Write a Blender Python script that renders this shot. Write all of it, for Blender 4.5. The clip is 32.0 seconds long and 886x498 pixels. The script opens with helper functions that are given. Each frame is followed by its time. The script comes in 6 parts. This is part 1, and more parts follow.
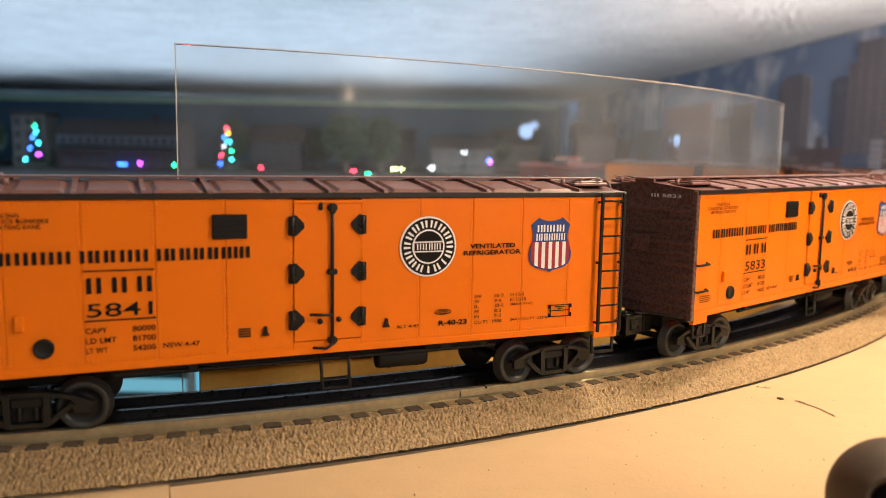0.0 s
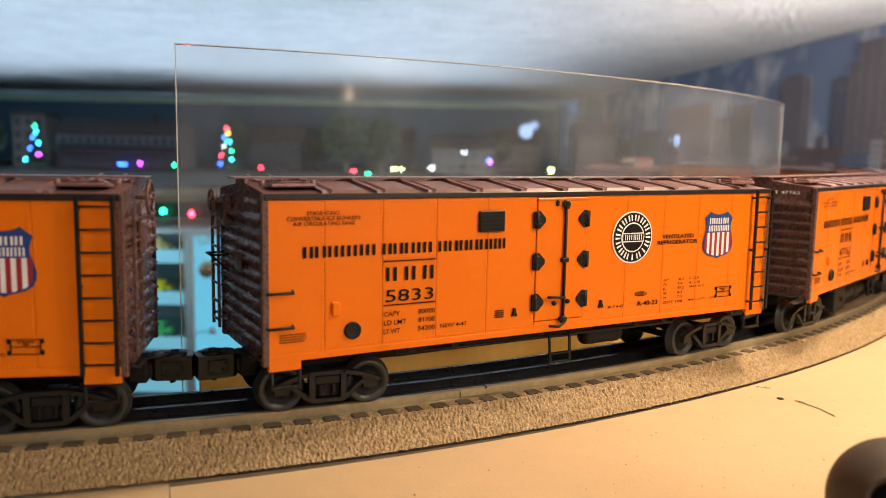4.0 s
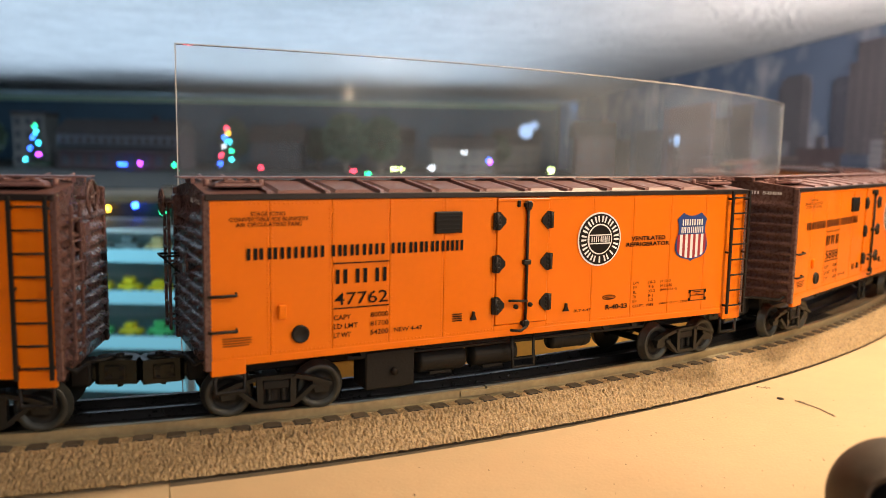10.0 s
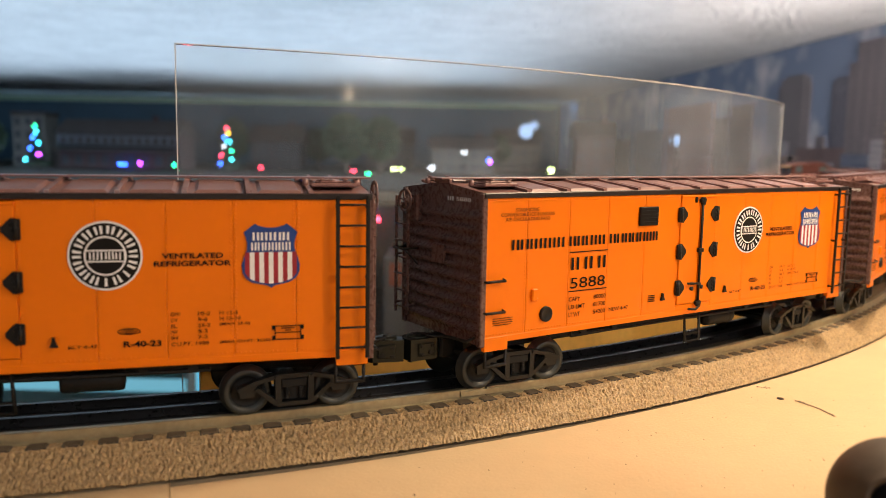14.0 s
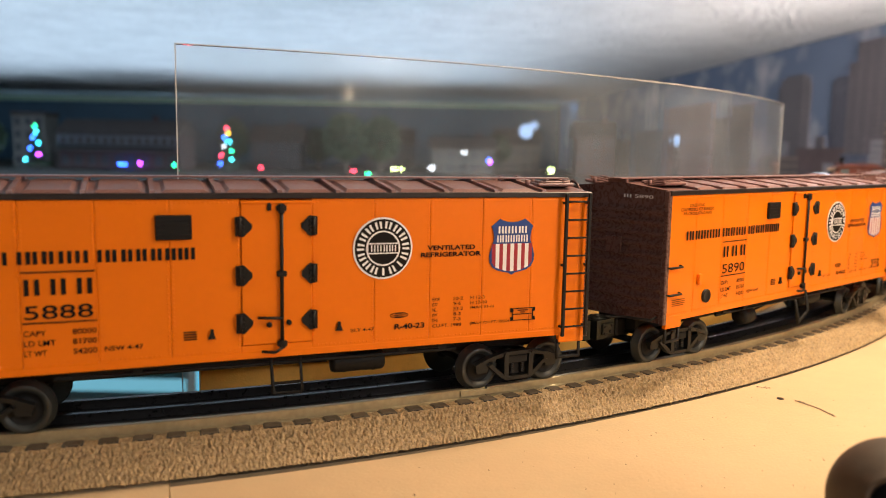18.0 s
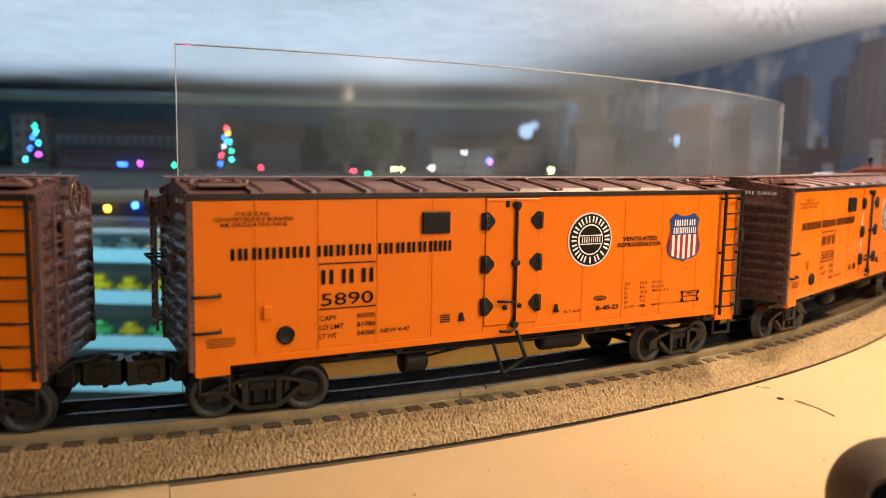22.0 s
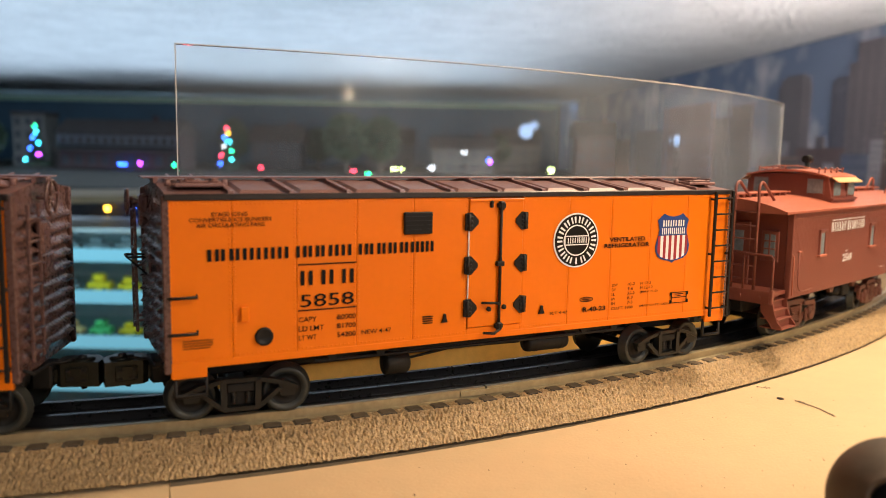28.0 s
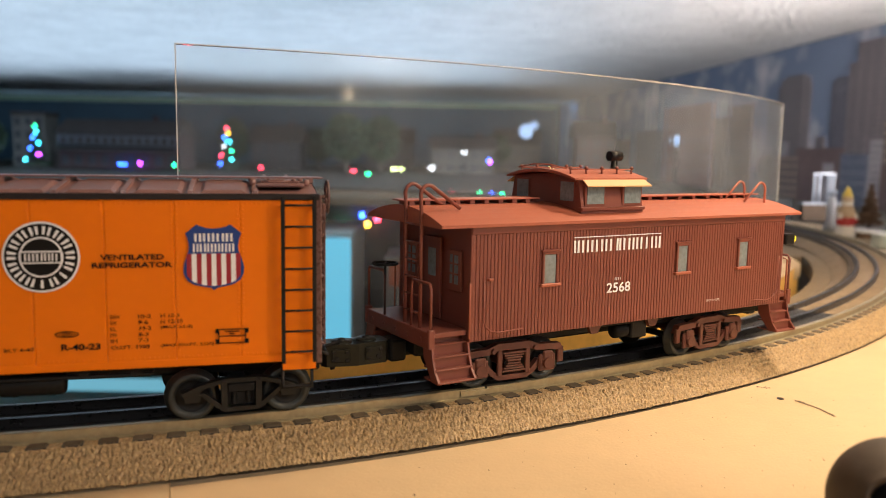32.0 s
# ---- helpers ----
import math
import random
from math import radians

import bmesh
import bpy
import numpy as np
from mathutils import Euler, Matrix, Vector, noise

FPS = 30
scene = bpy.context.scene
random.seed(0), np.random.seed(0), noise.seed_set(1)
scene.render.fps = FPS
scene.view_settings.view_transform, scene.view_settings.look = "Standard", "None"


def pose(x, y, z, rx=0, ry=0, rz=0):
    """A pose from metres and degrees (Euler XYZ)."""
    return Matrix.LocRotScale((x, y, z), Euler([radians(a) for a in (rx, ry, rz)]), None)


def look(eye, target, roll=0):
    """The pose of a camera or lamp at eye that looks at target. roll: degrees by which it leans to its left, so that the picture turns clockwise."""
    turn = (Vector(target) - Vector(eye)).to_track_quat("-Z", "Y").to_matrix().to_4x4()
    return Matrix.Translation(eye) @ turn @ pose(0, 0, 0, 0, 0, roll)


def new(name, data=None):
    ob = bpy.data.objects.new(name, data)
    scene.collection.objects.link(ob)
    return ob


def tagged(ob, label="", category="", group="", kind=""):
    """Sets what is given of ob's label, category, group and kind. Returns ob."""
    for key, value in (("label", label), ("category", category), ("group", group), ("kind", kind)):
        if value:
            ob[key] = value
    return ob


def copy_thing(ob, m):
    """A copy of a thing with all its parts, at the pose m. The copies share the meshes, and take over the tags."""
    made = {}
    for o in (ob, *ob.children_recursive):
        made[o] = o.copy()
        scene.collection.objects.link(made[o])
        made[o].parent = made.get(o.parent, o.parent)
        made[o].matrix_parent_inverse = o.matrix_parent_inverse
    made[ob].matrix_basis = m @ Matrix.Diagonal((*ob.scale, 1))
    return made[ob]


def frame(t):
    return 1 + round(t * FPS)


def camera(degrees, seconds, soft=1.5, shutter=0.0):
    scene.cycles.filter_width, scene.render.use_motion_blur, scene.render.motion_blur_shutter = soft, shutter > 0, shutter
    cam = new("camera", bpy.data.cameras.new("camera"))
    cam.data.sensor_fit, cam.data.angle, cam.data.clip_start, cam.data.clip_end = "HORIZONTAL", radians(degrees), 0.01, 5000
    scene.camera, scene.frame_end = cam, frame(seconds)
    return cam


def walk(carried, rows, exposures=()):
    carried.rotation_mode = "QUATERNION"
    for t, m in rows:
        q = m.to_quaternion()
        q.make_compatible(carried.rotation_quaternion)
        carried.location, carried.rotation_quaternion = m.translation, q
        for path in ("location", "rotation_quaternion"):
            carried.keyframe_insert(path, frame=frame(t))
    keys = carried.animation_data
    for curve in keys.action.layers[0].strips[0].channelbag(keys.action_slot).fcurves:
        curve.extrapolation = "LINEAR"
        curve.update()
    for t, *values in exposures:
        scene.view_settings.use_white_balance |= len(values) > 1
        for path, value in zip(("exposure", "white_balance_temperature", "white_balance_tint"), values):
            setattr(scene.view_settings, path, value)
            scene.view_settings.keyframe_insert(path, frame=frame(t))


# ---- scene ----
# O gauge model train on a curve of 72 inches diameter. Metres; z = 0 is the top of the rails.
EYE = (0.0, 0.0, 0.1)
TILT = radians(7.031)
cam = camera(58.319, 32.0, soft=0.8)
cam.data.dof.use_dof = True
cam.data.dof.focus_distance = 0.36
cam.data.dof.aperture_fstop = 10.5
VIEW = look(EYE, (0.0, math.cos(TILT), EYE[2] - math.sin(TILT)), 1.027)
walk(cam, [(0.0, VIEW), (32.0, VIEW)])

# ---- light ----
world = bpy.data.worlds.new("room_air")
world.use_nodes = True
world.node_tree.nodes["Background"].inputs[0].default_value = (0.35, 0.45, 0.6, 1)
world.node_tree.nodes["Background"].inputs[1].default_value = 0.03
scene.world = world


def area_lamp(name, eye, target, size, watts, colour, size_y=None):
    d = bpy.data.lights.new(name, "AREA")
    d.shape, d.size, d.size_y = "RECTANGLE", size, size_y or size
    d.energy, d.color = watts, colour
    ob = new(name, d)
    ob.matrix_world = look(eye, target)
    return ob


warm = area_lamp("warm_ceiling_lamp", (0.38, 0.13, 0.42), (0.22, 0.46, 0.0), 0.08, 1.4, (1.0, 0.72, 0.45))
warm.data.spread = radians(132)
area_lamp("warm_track_lamp", (0.29, 0.45, 0.44), (0.24, 0.44, 0.0), 0.06, 2.8, (1.0, 0.75, 0.50))
area_lamp("room_ceiling_lamp", (0.95, -0.45, 0.42), (-0.05, 0.4, 0.03), 0.26, 4.2, (1.0, 0.92, 0.85))
bpy.data.lights["room_ceiling_lamp"].shape = "DISK"
# added fill from behind the eye, brightens the left car sides
area_lamp("aisle_ceiling_lamp", (0.02, -0.46, 0.43), (-0.14, 0.32, 0.03), 0.24, 1.25, (1.0, 0.95, 0.92))
bpy.data.lights["aisle_ceiling_lamp"].shape = "DISK"
area_lamp("far_room_lamp", (1.33, -1.03, 0.267), (-0.05, 0.41, 0.13), 0.05, 0.4, (1.0, 0.72, 0.48))
bpy.data.lights["far_room_lamp"].shape = "DISK"
area_lamp("cabinet_lamp", (-1.05, 1.70, -0.12), (-1.05, 2.0, -0.34), 0.8, 0.8, (0.45, 0.85, 1.0), 0.02)
# unseen sheet of light, added only to brighten the ceiling evenly
up = area_lamp("village_uplight", (-1.15, 3.60, -0.005), (-1.15, 3.61, 0.46), 3.0, 57.0, (0.60, 0.785, 1.0), 4.2)
up.data.spread = radians(156)
# added out of view to lift the right ceiling and the city backdrop
side = area_lamp("warm_wall_lamp", (1.05, 0.60, 0.22), (0.70, 2.0, 0.46), 0.3, 10.8, (1.0, 0.89, 0.85), 0.05)
side.data.spread = radians(56)
# added blue strip that washes the far wall; no real fitting there
area_lamp("village_cove_lamp", (-1.4, 5.55, 0.43), (-1.4, 6.15, 0.15), 5.0, 3.8, (0.40, 0.72, 1.0), 0.04)
scene.view_settings.exposure = 0.0

# ---- track figures ----
CX, CY, R = -0.4041, 1.1638, 0.9163
BOLSTERS, CAB_BOLSTERS = 0.202, 0.140
PITCH, CAB_PITCH = 0.2974, 0.2633
HALF = 0.030
TABLE = -0.016


def on_circle(r, degrees_, z=0.0):
    a = radians(degrees_)
    return (CX + r * math.sin(a), CY - r * math.cos(a), z)


# ---- mesh tools ----
class MB:
    """Gathers vertices and faces of one mesh."""

    def __init__(self):
        self.v, self.f, self.s = [], [], []

    def add(self, verts, faces, smooth=False):
        n = len(self.v)
        self.v += [tuple(p) for p in verts]
        self.f += [[i + n for i in q] for q in faces]
        self.s += [smooth] * len(faces)
        return self

    def box(self, x0, y0, z0, x1, y1, z1, c=0.0):
        if c <= 0:
            v = [(x, y, z) for x in (x0, x1) for y in (y0, y1) for z in (z0, z1)]
            return self.add(v, [(0, 1, 3, 2), (4, 6, 7, 5), (0, 4, 5, 1), (2, 3, 7, 6), (0, 2, 6, 4), (1, 5, 7, 3)])
        lo, hi = (min(x0, x1), min(y0, y1), min(z0, z1)), (max(x0, x1), max(y0, y1), max(z0, z1))
        idx, v = {}, []
        for sx in (0, 1):
            for sy in (0, 1):
                for sz in (0, 1):
                    for a in range(3):
                        s = (sx, sy, sz)
                        p = [hi[k] - (0 if k == a else c) if s[k] else lo[k] + (0 if k == a else c) for k in range(3)]
                        idx[s, a] = len(v)
                        v.append(p)
        f = []
        for a in range(3):
            b, d = (a + 1) % 3, (a + 2) % 3
            for sa in (0, 1):
                q = []
                for sb, sd in ((0, 0), (1, 0), (1, 1), (0, 1)):
                    s = [0, 0, 0]
                    s[a], s[b], s[d] = sa, sb, sd
                    q.append(idx[tuple(s), a])
                f.append(q)
            for sa in (0, 1):
                for sb in (0, 1):
                    q = []
                    for sd, w in ((0, a), (0, b), (1, b), (1, a)):
                        s = [0, 0, 0]
                        s[a], s[b], s[d] = sa, sb, sd
                        q.append(idx[tuple(s), w])
                    f.append(q)
        for sx in (0, 1):
            for sy in (0, 1):
                for sz in (0, 1):
                    f.append([idx[(sx, sy, sz), a] for a in range(3)])
        return self.add(v, f)

    def cyl(self, p0, p1, r0, r1=None, n=12, caps=True):
        p0, p1 = Vector(p0), Vector(p1)
        r1 = r0 if r1 is None else r1
        w = (p1 - p0).normalized()
        u = w.orthogonal().normalized()
        t = w.cross(u)
        v, f = [], []
        for p, r in ((p0, r0), (p1, r1)):
            for i in range(n):
                a = 2 * math.pi * i / n
                v.append(p + r * (math.cos(a) * u + math.sin(a) * t))
        self.add(v, [(i, (i + 1) % n, n + (i + 1) % n, n + i) for i in range(n)], True)
        if caps:
            m = len(self.v) - 2 * n
            self.f += [[m + i for i in range(n)][::-1], [m + n + i for i in range(n)]]
            self.s += [False, False]
        return self

    def tube(self, pts, r, n=6):
        pts = [Vector(p) for p in pts]
        ring = (pts[0] - pts[-1]).length < 1e-7
        if ring:
            pts = pts[:-1]
        m, v, f, u = len(pts), [], [], None
        for i, p in enumerate(pts):
            a = pts[i - 1] if i or ring else p
            b = pts[(i + 1) % m] if i < m - 1 or ring else p
            w = (b - a).normalized()
            u = w.orthogonal() if u is None else u - w * u.dot(w)
            if u.length < 1e-6:
                u = w.orthogonal()
            u.normalize()
            t = w.cross(u)
            cut = 1.0
            if a is not p and b is not p:
                cut = 1.0 / max(0.5, math.cos((p - a).angle(b - p, 0.0) / 2))
            for k in range(n):
                q = 2 * math.pi * k / n
                v.append(p + r * cut * (math.cos(q) * u + math.sin(q) * t))
        for i in range(m if ring else m - 1):
            j = (i + 1) % m
            f += [(i * n + k, i * n + (k + 1) % n, j * n + (k + 1) % n, j * n + k) for k in range(n)]
        if not ring:
            f += [list(range(n))[::-1], [(m - 1) * n + k for k in range(n)]]
        return self.add(v, f, True)

    def lathe(self, centre, axis, profile, n=20):
        """profile: (radius, way along the axis)."""
        c = Vector(centre)
        w = Vector({"x": (1, 0, 0), "y": (0, 1, 0), "z": (0, 0, 1)}[axis])
        u = w.orthogonal().normalized()
        t = w.cross(u)
        v, f = [], []
        for r, hgt in profile:
            for i in range(n):
                a = 2 * math.pi * i / n
                v.append(c + w * hgt + max(r, 1e-5) * (math.cos(a) * u + math.sin(a) * t))
        for k in range(len(profile) - 1):
            for i in range(n):
                j = (i + 1) % n
                f.append((k * n + i, k * n + j, (k + 1) * n + j, (k + 1) * n + i))
        return self.add(v, f, True)

    def prism(self, poly, plane, d0, d1):
        """Extrudes a polygon in the plane xz, yz or xy from d0 to d1 along the third axis."""
        def at(a, b, d):
            return {"xz": (a, d, b), "yz": (d, a, b), "xy": (a, b, d)}[plane]
        n = len(poly)
        v = [at(a, b, d0) for a, b in poly] + [at(a, b, d1) for a, b in poly]
        f = [list(range(n)), list(range(n, 2 * n))[::-1]]
        f += [(i, (i + 1) % n, n + (i + 1) % n, n + i) for i in range(n)]
        return self.add(v, f)

    def arc(self, section, a0, a1, n, closed=True, jitter=None):
        """Sweeps a section of (radius, z) round the track's centre from a0 to a1 degrees."""
        m = len(section)
        v = []
        for i in range(n + 1):
            for j, (r, z) in enumerate(section):
                d = jitter(i, j) if jitter else 0.0
                v.append(on_circle(r, a0 + (a1 - a0) * i / n, z + d))
        f = []
        for i in range(n):
            for j in range(m if closed else m - 1):
                k = (j + 1) % m
                f.append((i * m + j, i * m + k, (i + 1) * m + k, (i + 1) * m + j))
        if closed:
            f += [list(range(m)), [n * m + j for j in range(m)][::-1]]
        return self.add(v, f, False)

    def mesh(self, name, recalc=True):
        me = bpy.data.meshes.new(name)
        me.from_pydata(self.v, [], self.f)
        me.polygons.foreach_set("use_smooth", self.s)
        if recalc:
            bm = bmesh.new()
            bm.from_mesh(me)
            bmesh.ops.recalc_face_normals(bm, faces=bm.faces)
            bm.to_mesh(me)
            bm.free()
        me.update()
        return me


def part(name, mb, material, parent=None, label="", at=None):
    """One mesh object under a thing or a part; mb is a MB or a ready mesh."""
    me = mb.mesh(name) if isinstance(mb, MB) else mb
    if material and not me.materials:
        me.materials.append(material)
    ob = new(name, me)
    if parent:
        ob.parent = parent
    if at is not None:
        ob.matrix_basis = at
    if label:
        ob["label"] = label
    return ob


def empty(name, m=None):
    ob = new(name)
    ob.empty_display_size = 0.02
    if m is not None:
        ob.matrix_basis = m
    return ob


WORDS = {}


def word_mesh(text, width, height, bold=0.0):
    """Flat letters in the plane xz that face -y, from x = 0 and z = 0, of that size over all."""
    key = (text, round(width, 5), round(height, 5), bold)
    if key not in WORDS:
        cu = bpy.data.curves.new("lettering", "FONT")
        cu.body, cu.size, cu.resolution_u, cu.offset = text, 1.0, 3, bold
        ob = new("lettering", cu)
        me = bpy.data.meshes.new_from_object(ob.evaluated_get(bpy.context.evaluated_depsgraph_get()))
        bpy.data.objects.remove(ob)
        co = np.empty(len(me.vertices) * 3)
        me.vertices.foreach_get("co", co)
        co = co.reshape(-1, 3)
        lo, hi = co.min(0), co.max(0)
        out = np.zeros_like(co)
        out[:, 0] = (co[:, 0] - lo[0]) / (hi[0] - lo[0]) * width
        out[:, 2] = (co[:, 1] - lo[1]) / (hi[1] - lo[1]) * height
        me.vertices.foreach_set("co", out.ravel())
        me.update()
        me.materials.clear()
        WORDS[key] = me
    return WORDS[key]


# ---- materials ----
def mat(name, colour, rough=0.5, metal=0.0, var=0.15, scale=120.0, bump=0.0, bump_scale=900.0, rand=0.0, relief=0.5, coat=0.0, spec=0.5, dark=None, dark_amount=0.0):
    """A procedural surface: colour broken up at two scales, gloss that varies, fine relief and stains."""
    m = bpy.data.materials.new(name)
    m.use_nodes = True
    n, l = m.node_tree.nodes, m.node_tree.links
    b = n["Principled BSDF"]
    co = n.new("ShaderNodeTexCoord")
    big, small = n.new("ShaderNodeTexNoise"), n.new("ShaderNodeTexNoise")
    big.inputs["Scale"].default_value, small.inputs["Scale"].default_value = scale, scale * 7
    big.inputs["Detail"].default_value = small.inputs["Detail"].default_value = 4
    for t in (big, small):
        l.new(co.outputs["Object"], t.inputs["Vector"])
    add = n.new("ShaderNodeMath")
    add.operation = "ADD"
    l.new(big.outputs["Fac"], add.inputs[0])
    l.new(small.outputs["Fac"], add.inputs[1])
    ramp = n.new("ShaderNodeMapRange")
    ramp.inputs["From Min"].default_value, ramp.inputs["From Max"].default_value = 0.6, 1.4
    ramp.inputs["To Min"].default_value, ramp.inputs["To Max"].default_value = 1 - var, 1 + var
    l.new(add.outputs[0], ramp.inputs["Value"])
    last = ramp.outputs["Result"]
    if rand:
        info, rr, mul = n.new("ShaderNodeObjectInfo"), n.new("ShaderNodeMapRange"), n.new("ShaderNodeMath")
        rr.inputs["To Min"].default_value, rr.inputs["To Max"].default_value = 1 - rand, 1 + rand
        l.new(info.outputs["Random"], rr.inputs["Value"])
        mul.operation = "MULTIPLY"
        l.new(last, mul.inputs[0])
        l.new(rr.outputs["Result"], mul.inputs[1])
        last = mul.outputs[0]
    tint = n.new("ShaderNodeVectorMath")
    tint.operation = "SCALE"
    tint.inputs[0].default_value = colour
    l.new(last, tint.inputs["Scale"])
    col = tint.outputs["Vector"]
    if dark_amount:
        st, mr, mix = n.new("ShaderNodeTexNoise"), n.new("ShaderNodeMapRange"), n.new("ShaderNodeMix")
        st.inputs["Scale"].default_value, st.inputs["Detail"].default_value = scale * 0.6, 8
        l.new(co.outputs["Object"], st.inputs["Vector"])
        mr.inputs["From Min"].default_value, mr.inputs["From Max"].default_value = 0.52, 0.72
        mr.inputs["To Max"].default_value = dark_amount
        l.new(st.outputs["Fac"], mr.inputs["Value"])
        mix.data_type = "RGBA"
        mix.inputs[7].default_value = (*(dark or (0.05, 0.04, 0.03)), 1)
        l.new(mr.outputs["Result"], mix.inputs[0])
        l.new(col, mix.inputs[6])
        col = mix.outputs[2]
    l.new(col, b.inputs["Base Color"])
    rg = n.new("ShaderNodeMapRange")
    rg.inputs["To Min"].default_value, rg.inputs["To Max"].default_value = max(0.02, rough - 0.1), min(1, rough + 0.1)
    l.new(small.outputs["Fac"], rg.inputs["Value"])
    l.new(rg.outputs["Result"], b.inputs["Roughness"])
    b.inputs["Metallic"].default_value = metal
    b.inputs["Coat Weight"].default_value = coat
    b.inputs["Specular IOR Level"].default_value = spec
    if bump:
        bn, bp = n.new("ShaderNodeTexNoise"), n.new("ShaderNodeBump")
        bn.inputs["Scale"].default_value, bn.inputs["Detail"].default_value = bump_scale, 3
        l.new(co.outputs["Object"], bn.inputs["Vector"])
        bp.inputs["Strength"].default_value, bp.inputs["Distance"].default_value = bump, relief / bump_scale
        l.new(bn.outputs["Fac"], bp.inputs["Height"])
        l.new(bp.outputs["Normal"], b.inputs["Normal"])
    return m


def glow(name, colour, strength):
    m = bpy.data.materials.new(name)
    m.use_nodes = True
    b = m.node_tree.nodes["Principled BSDF"]
    b.inputs["Base Color"].default_value = (*[c * 0.3 for c in colour], 1)
    b.inputs["Emission Color"].default_value = (*colour, 1)
    b.inputs["Emission Strength"].default_value = strength
    return m


def clear(name, rough=0.02, tint=(1, 1, 1), haze=0.0):
    """Clear plastic or glass that lets the light through; haze is dust on it plus lamplight painted in towards +x."""
    m = bpy.data.materials.new(name)
    m.use_nodes = True
    n, l = m.node_tree.nodes, m.node_tree.links
    b, out = n["Principled BSDF"], n["Material Output"]
    b.inputs["Base Color"].default_value = (*tint, 1)
    b.inputs["Transmission Weight"].default_value = 1.0
    b.inputs["Roughness"].default_value = rough
    b.inputs["IOR"].default_value = 1.49 if not haze else 1.16
    if haze:
        d, mix, co, no, mr = n.new("ShaderNodeBsdfDiffuse"), n.new("ShaderNodeMixShader"), n.new("ShaderNodeTexCoord"), n.new("ShaderNodeTexNoise"), n.new("ShaderNodeMapRange")
        d.inputs["Color"].default_value = (0.54, 0.63, 0.76, 1)
        no.inputs["Scale"].default_value, no.inputs["Detail"].default_value = 14, 6
        l.new(co.outputs["Object"], no.inputs["Vector"])
        mr.inputs["From Min"].default_value, mr.inputs["From Max"].default_value = 0.3, 0.7
        mr.inputs["To Min"].default_value, mr.inputs["To Max"].default_value = haze * 0.35, haze * 1.6
        l.new(no.outputs["Fac"], mr.inputs["Value"])
        sp, sr, sm = n.new("ShaderNodeTexNoise"), n.new("ShaderNodeMapRange"), n.new("ShaderNodeMath")
        sp.inputs["Scale"].default_value, sp.inputs["Detail"].default_value = 420, 3
        l.new(co.outputs["Object"], sp.inputs["Vector"])
        sr.inputs["From Min"].default_value, sr.inputs["From Max"].default_value = 0.69, 0.74
        sr.inputs["To Max"].default_value = haze * 3.6
        l.new(sp.outputs["Fac"], sr.inputs["Value"])
        sm.operation = "ADD"
        l.new(mr.outputs["Result"], sm.inputs[0])
        l.new(sr.outputs["Result"], sm.inputs[1])
        # ramp along x: paints the lamplit end of the sheet milkier
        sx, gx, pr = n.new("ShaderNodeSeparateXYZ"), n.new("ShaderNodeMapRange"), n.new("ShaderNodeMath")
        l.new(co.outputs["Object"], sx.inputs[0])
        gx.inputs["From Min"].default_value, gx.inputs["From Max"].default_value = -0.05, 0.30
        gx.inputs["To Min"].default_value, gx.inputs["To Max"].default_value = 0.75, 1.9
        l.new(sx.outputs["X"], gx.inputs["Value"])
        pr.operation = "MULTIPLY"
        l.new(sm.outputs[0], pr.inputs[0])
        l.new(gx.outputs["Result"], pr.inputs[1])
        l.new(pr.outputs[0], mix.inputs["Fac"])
        l.new(b.outputs[0], mix.inputs[1])
        gl, gm = n.new("ShaderNodeBsdfGlossy"), n.new("ShaderNodeMixShader")
        gl.inputs["Roughness"].default_value = 0.22
        gm.inputs["Fac"].default_value = 0.30
        l.new(d.outputs[0], gm.inputs[1])
        l.new(gl.outputs[0], gm.inputs[2])
        l.new(gm.outputs[0], mix.inputs[2])
        l.new(mix.outputs[0], out.inputs["Surface"])
    return m


ORANGE = mat("orange_paint", (0.80, 0.182, 0.0012), 0.36, var=0.03, scale=60, bump=0.015, bump_scale=2500, spec=0.32)
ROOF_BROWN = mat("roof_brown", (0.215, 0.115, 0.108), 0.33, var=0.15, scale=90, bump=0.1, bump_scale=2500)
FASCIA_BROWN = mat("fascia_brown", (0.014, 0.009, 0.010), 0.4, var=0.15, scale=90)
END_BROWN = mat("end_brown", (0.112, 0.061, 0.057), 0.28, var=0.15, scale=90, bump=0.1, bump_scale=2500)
BLACK = mat("black_paint", (0.010, 0.010, 0.011), 0.45, var=0.2, scale=150, spec=0.25)
UNDER = mat("underframe_black", (0.0065, 0.0065, 0.0065), 0.6, var=0.3, scale=150, bump=0.2, spec=0.3)
TRUCK = mat("truck_grey", (0.0095, 0.0105, 0.0105), 0.42, metal=0.1, var=0.3, scale=200, bump=0.2, bump_scale=1500, spec=0.4)
WHEEL = mat("wheel_steel", (0.034, 0.039, 0.038), 0.42, metal=0.3, var=0.25, scale=200)
COUPLER = mat("coupler_metal", (0.022, 0.024, 0.020), 0.35, metal=0.7, var=0.3, scale=200)
INK = mat("black_ink", (0.008, 0.007, 0.007), 0.6, var=0.1, spec=0.15)
WHITE = mat("white_ink", (0.80, 0.81, 0.85), 0.45, var=0.05)
RED = mat("red_ink", (0.30, 0.015, 0.03), 0.45, var=0.08)
BLUE = mat("blue_ink", (0.010, 0.045, 0.23), 0.45, var=0.08)
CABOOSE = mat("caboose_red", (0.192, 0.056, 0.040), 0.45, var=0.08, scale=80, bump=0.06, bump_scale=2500)
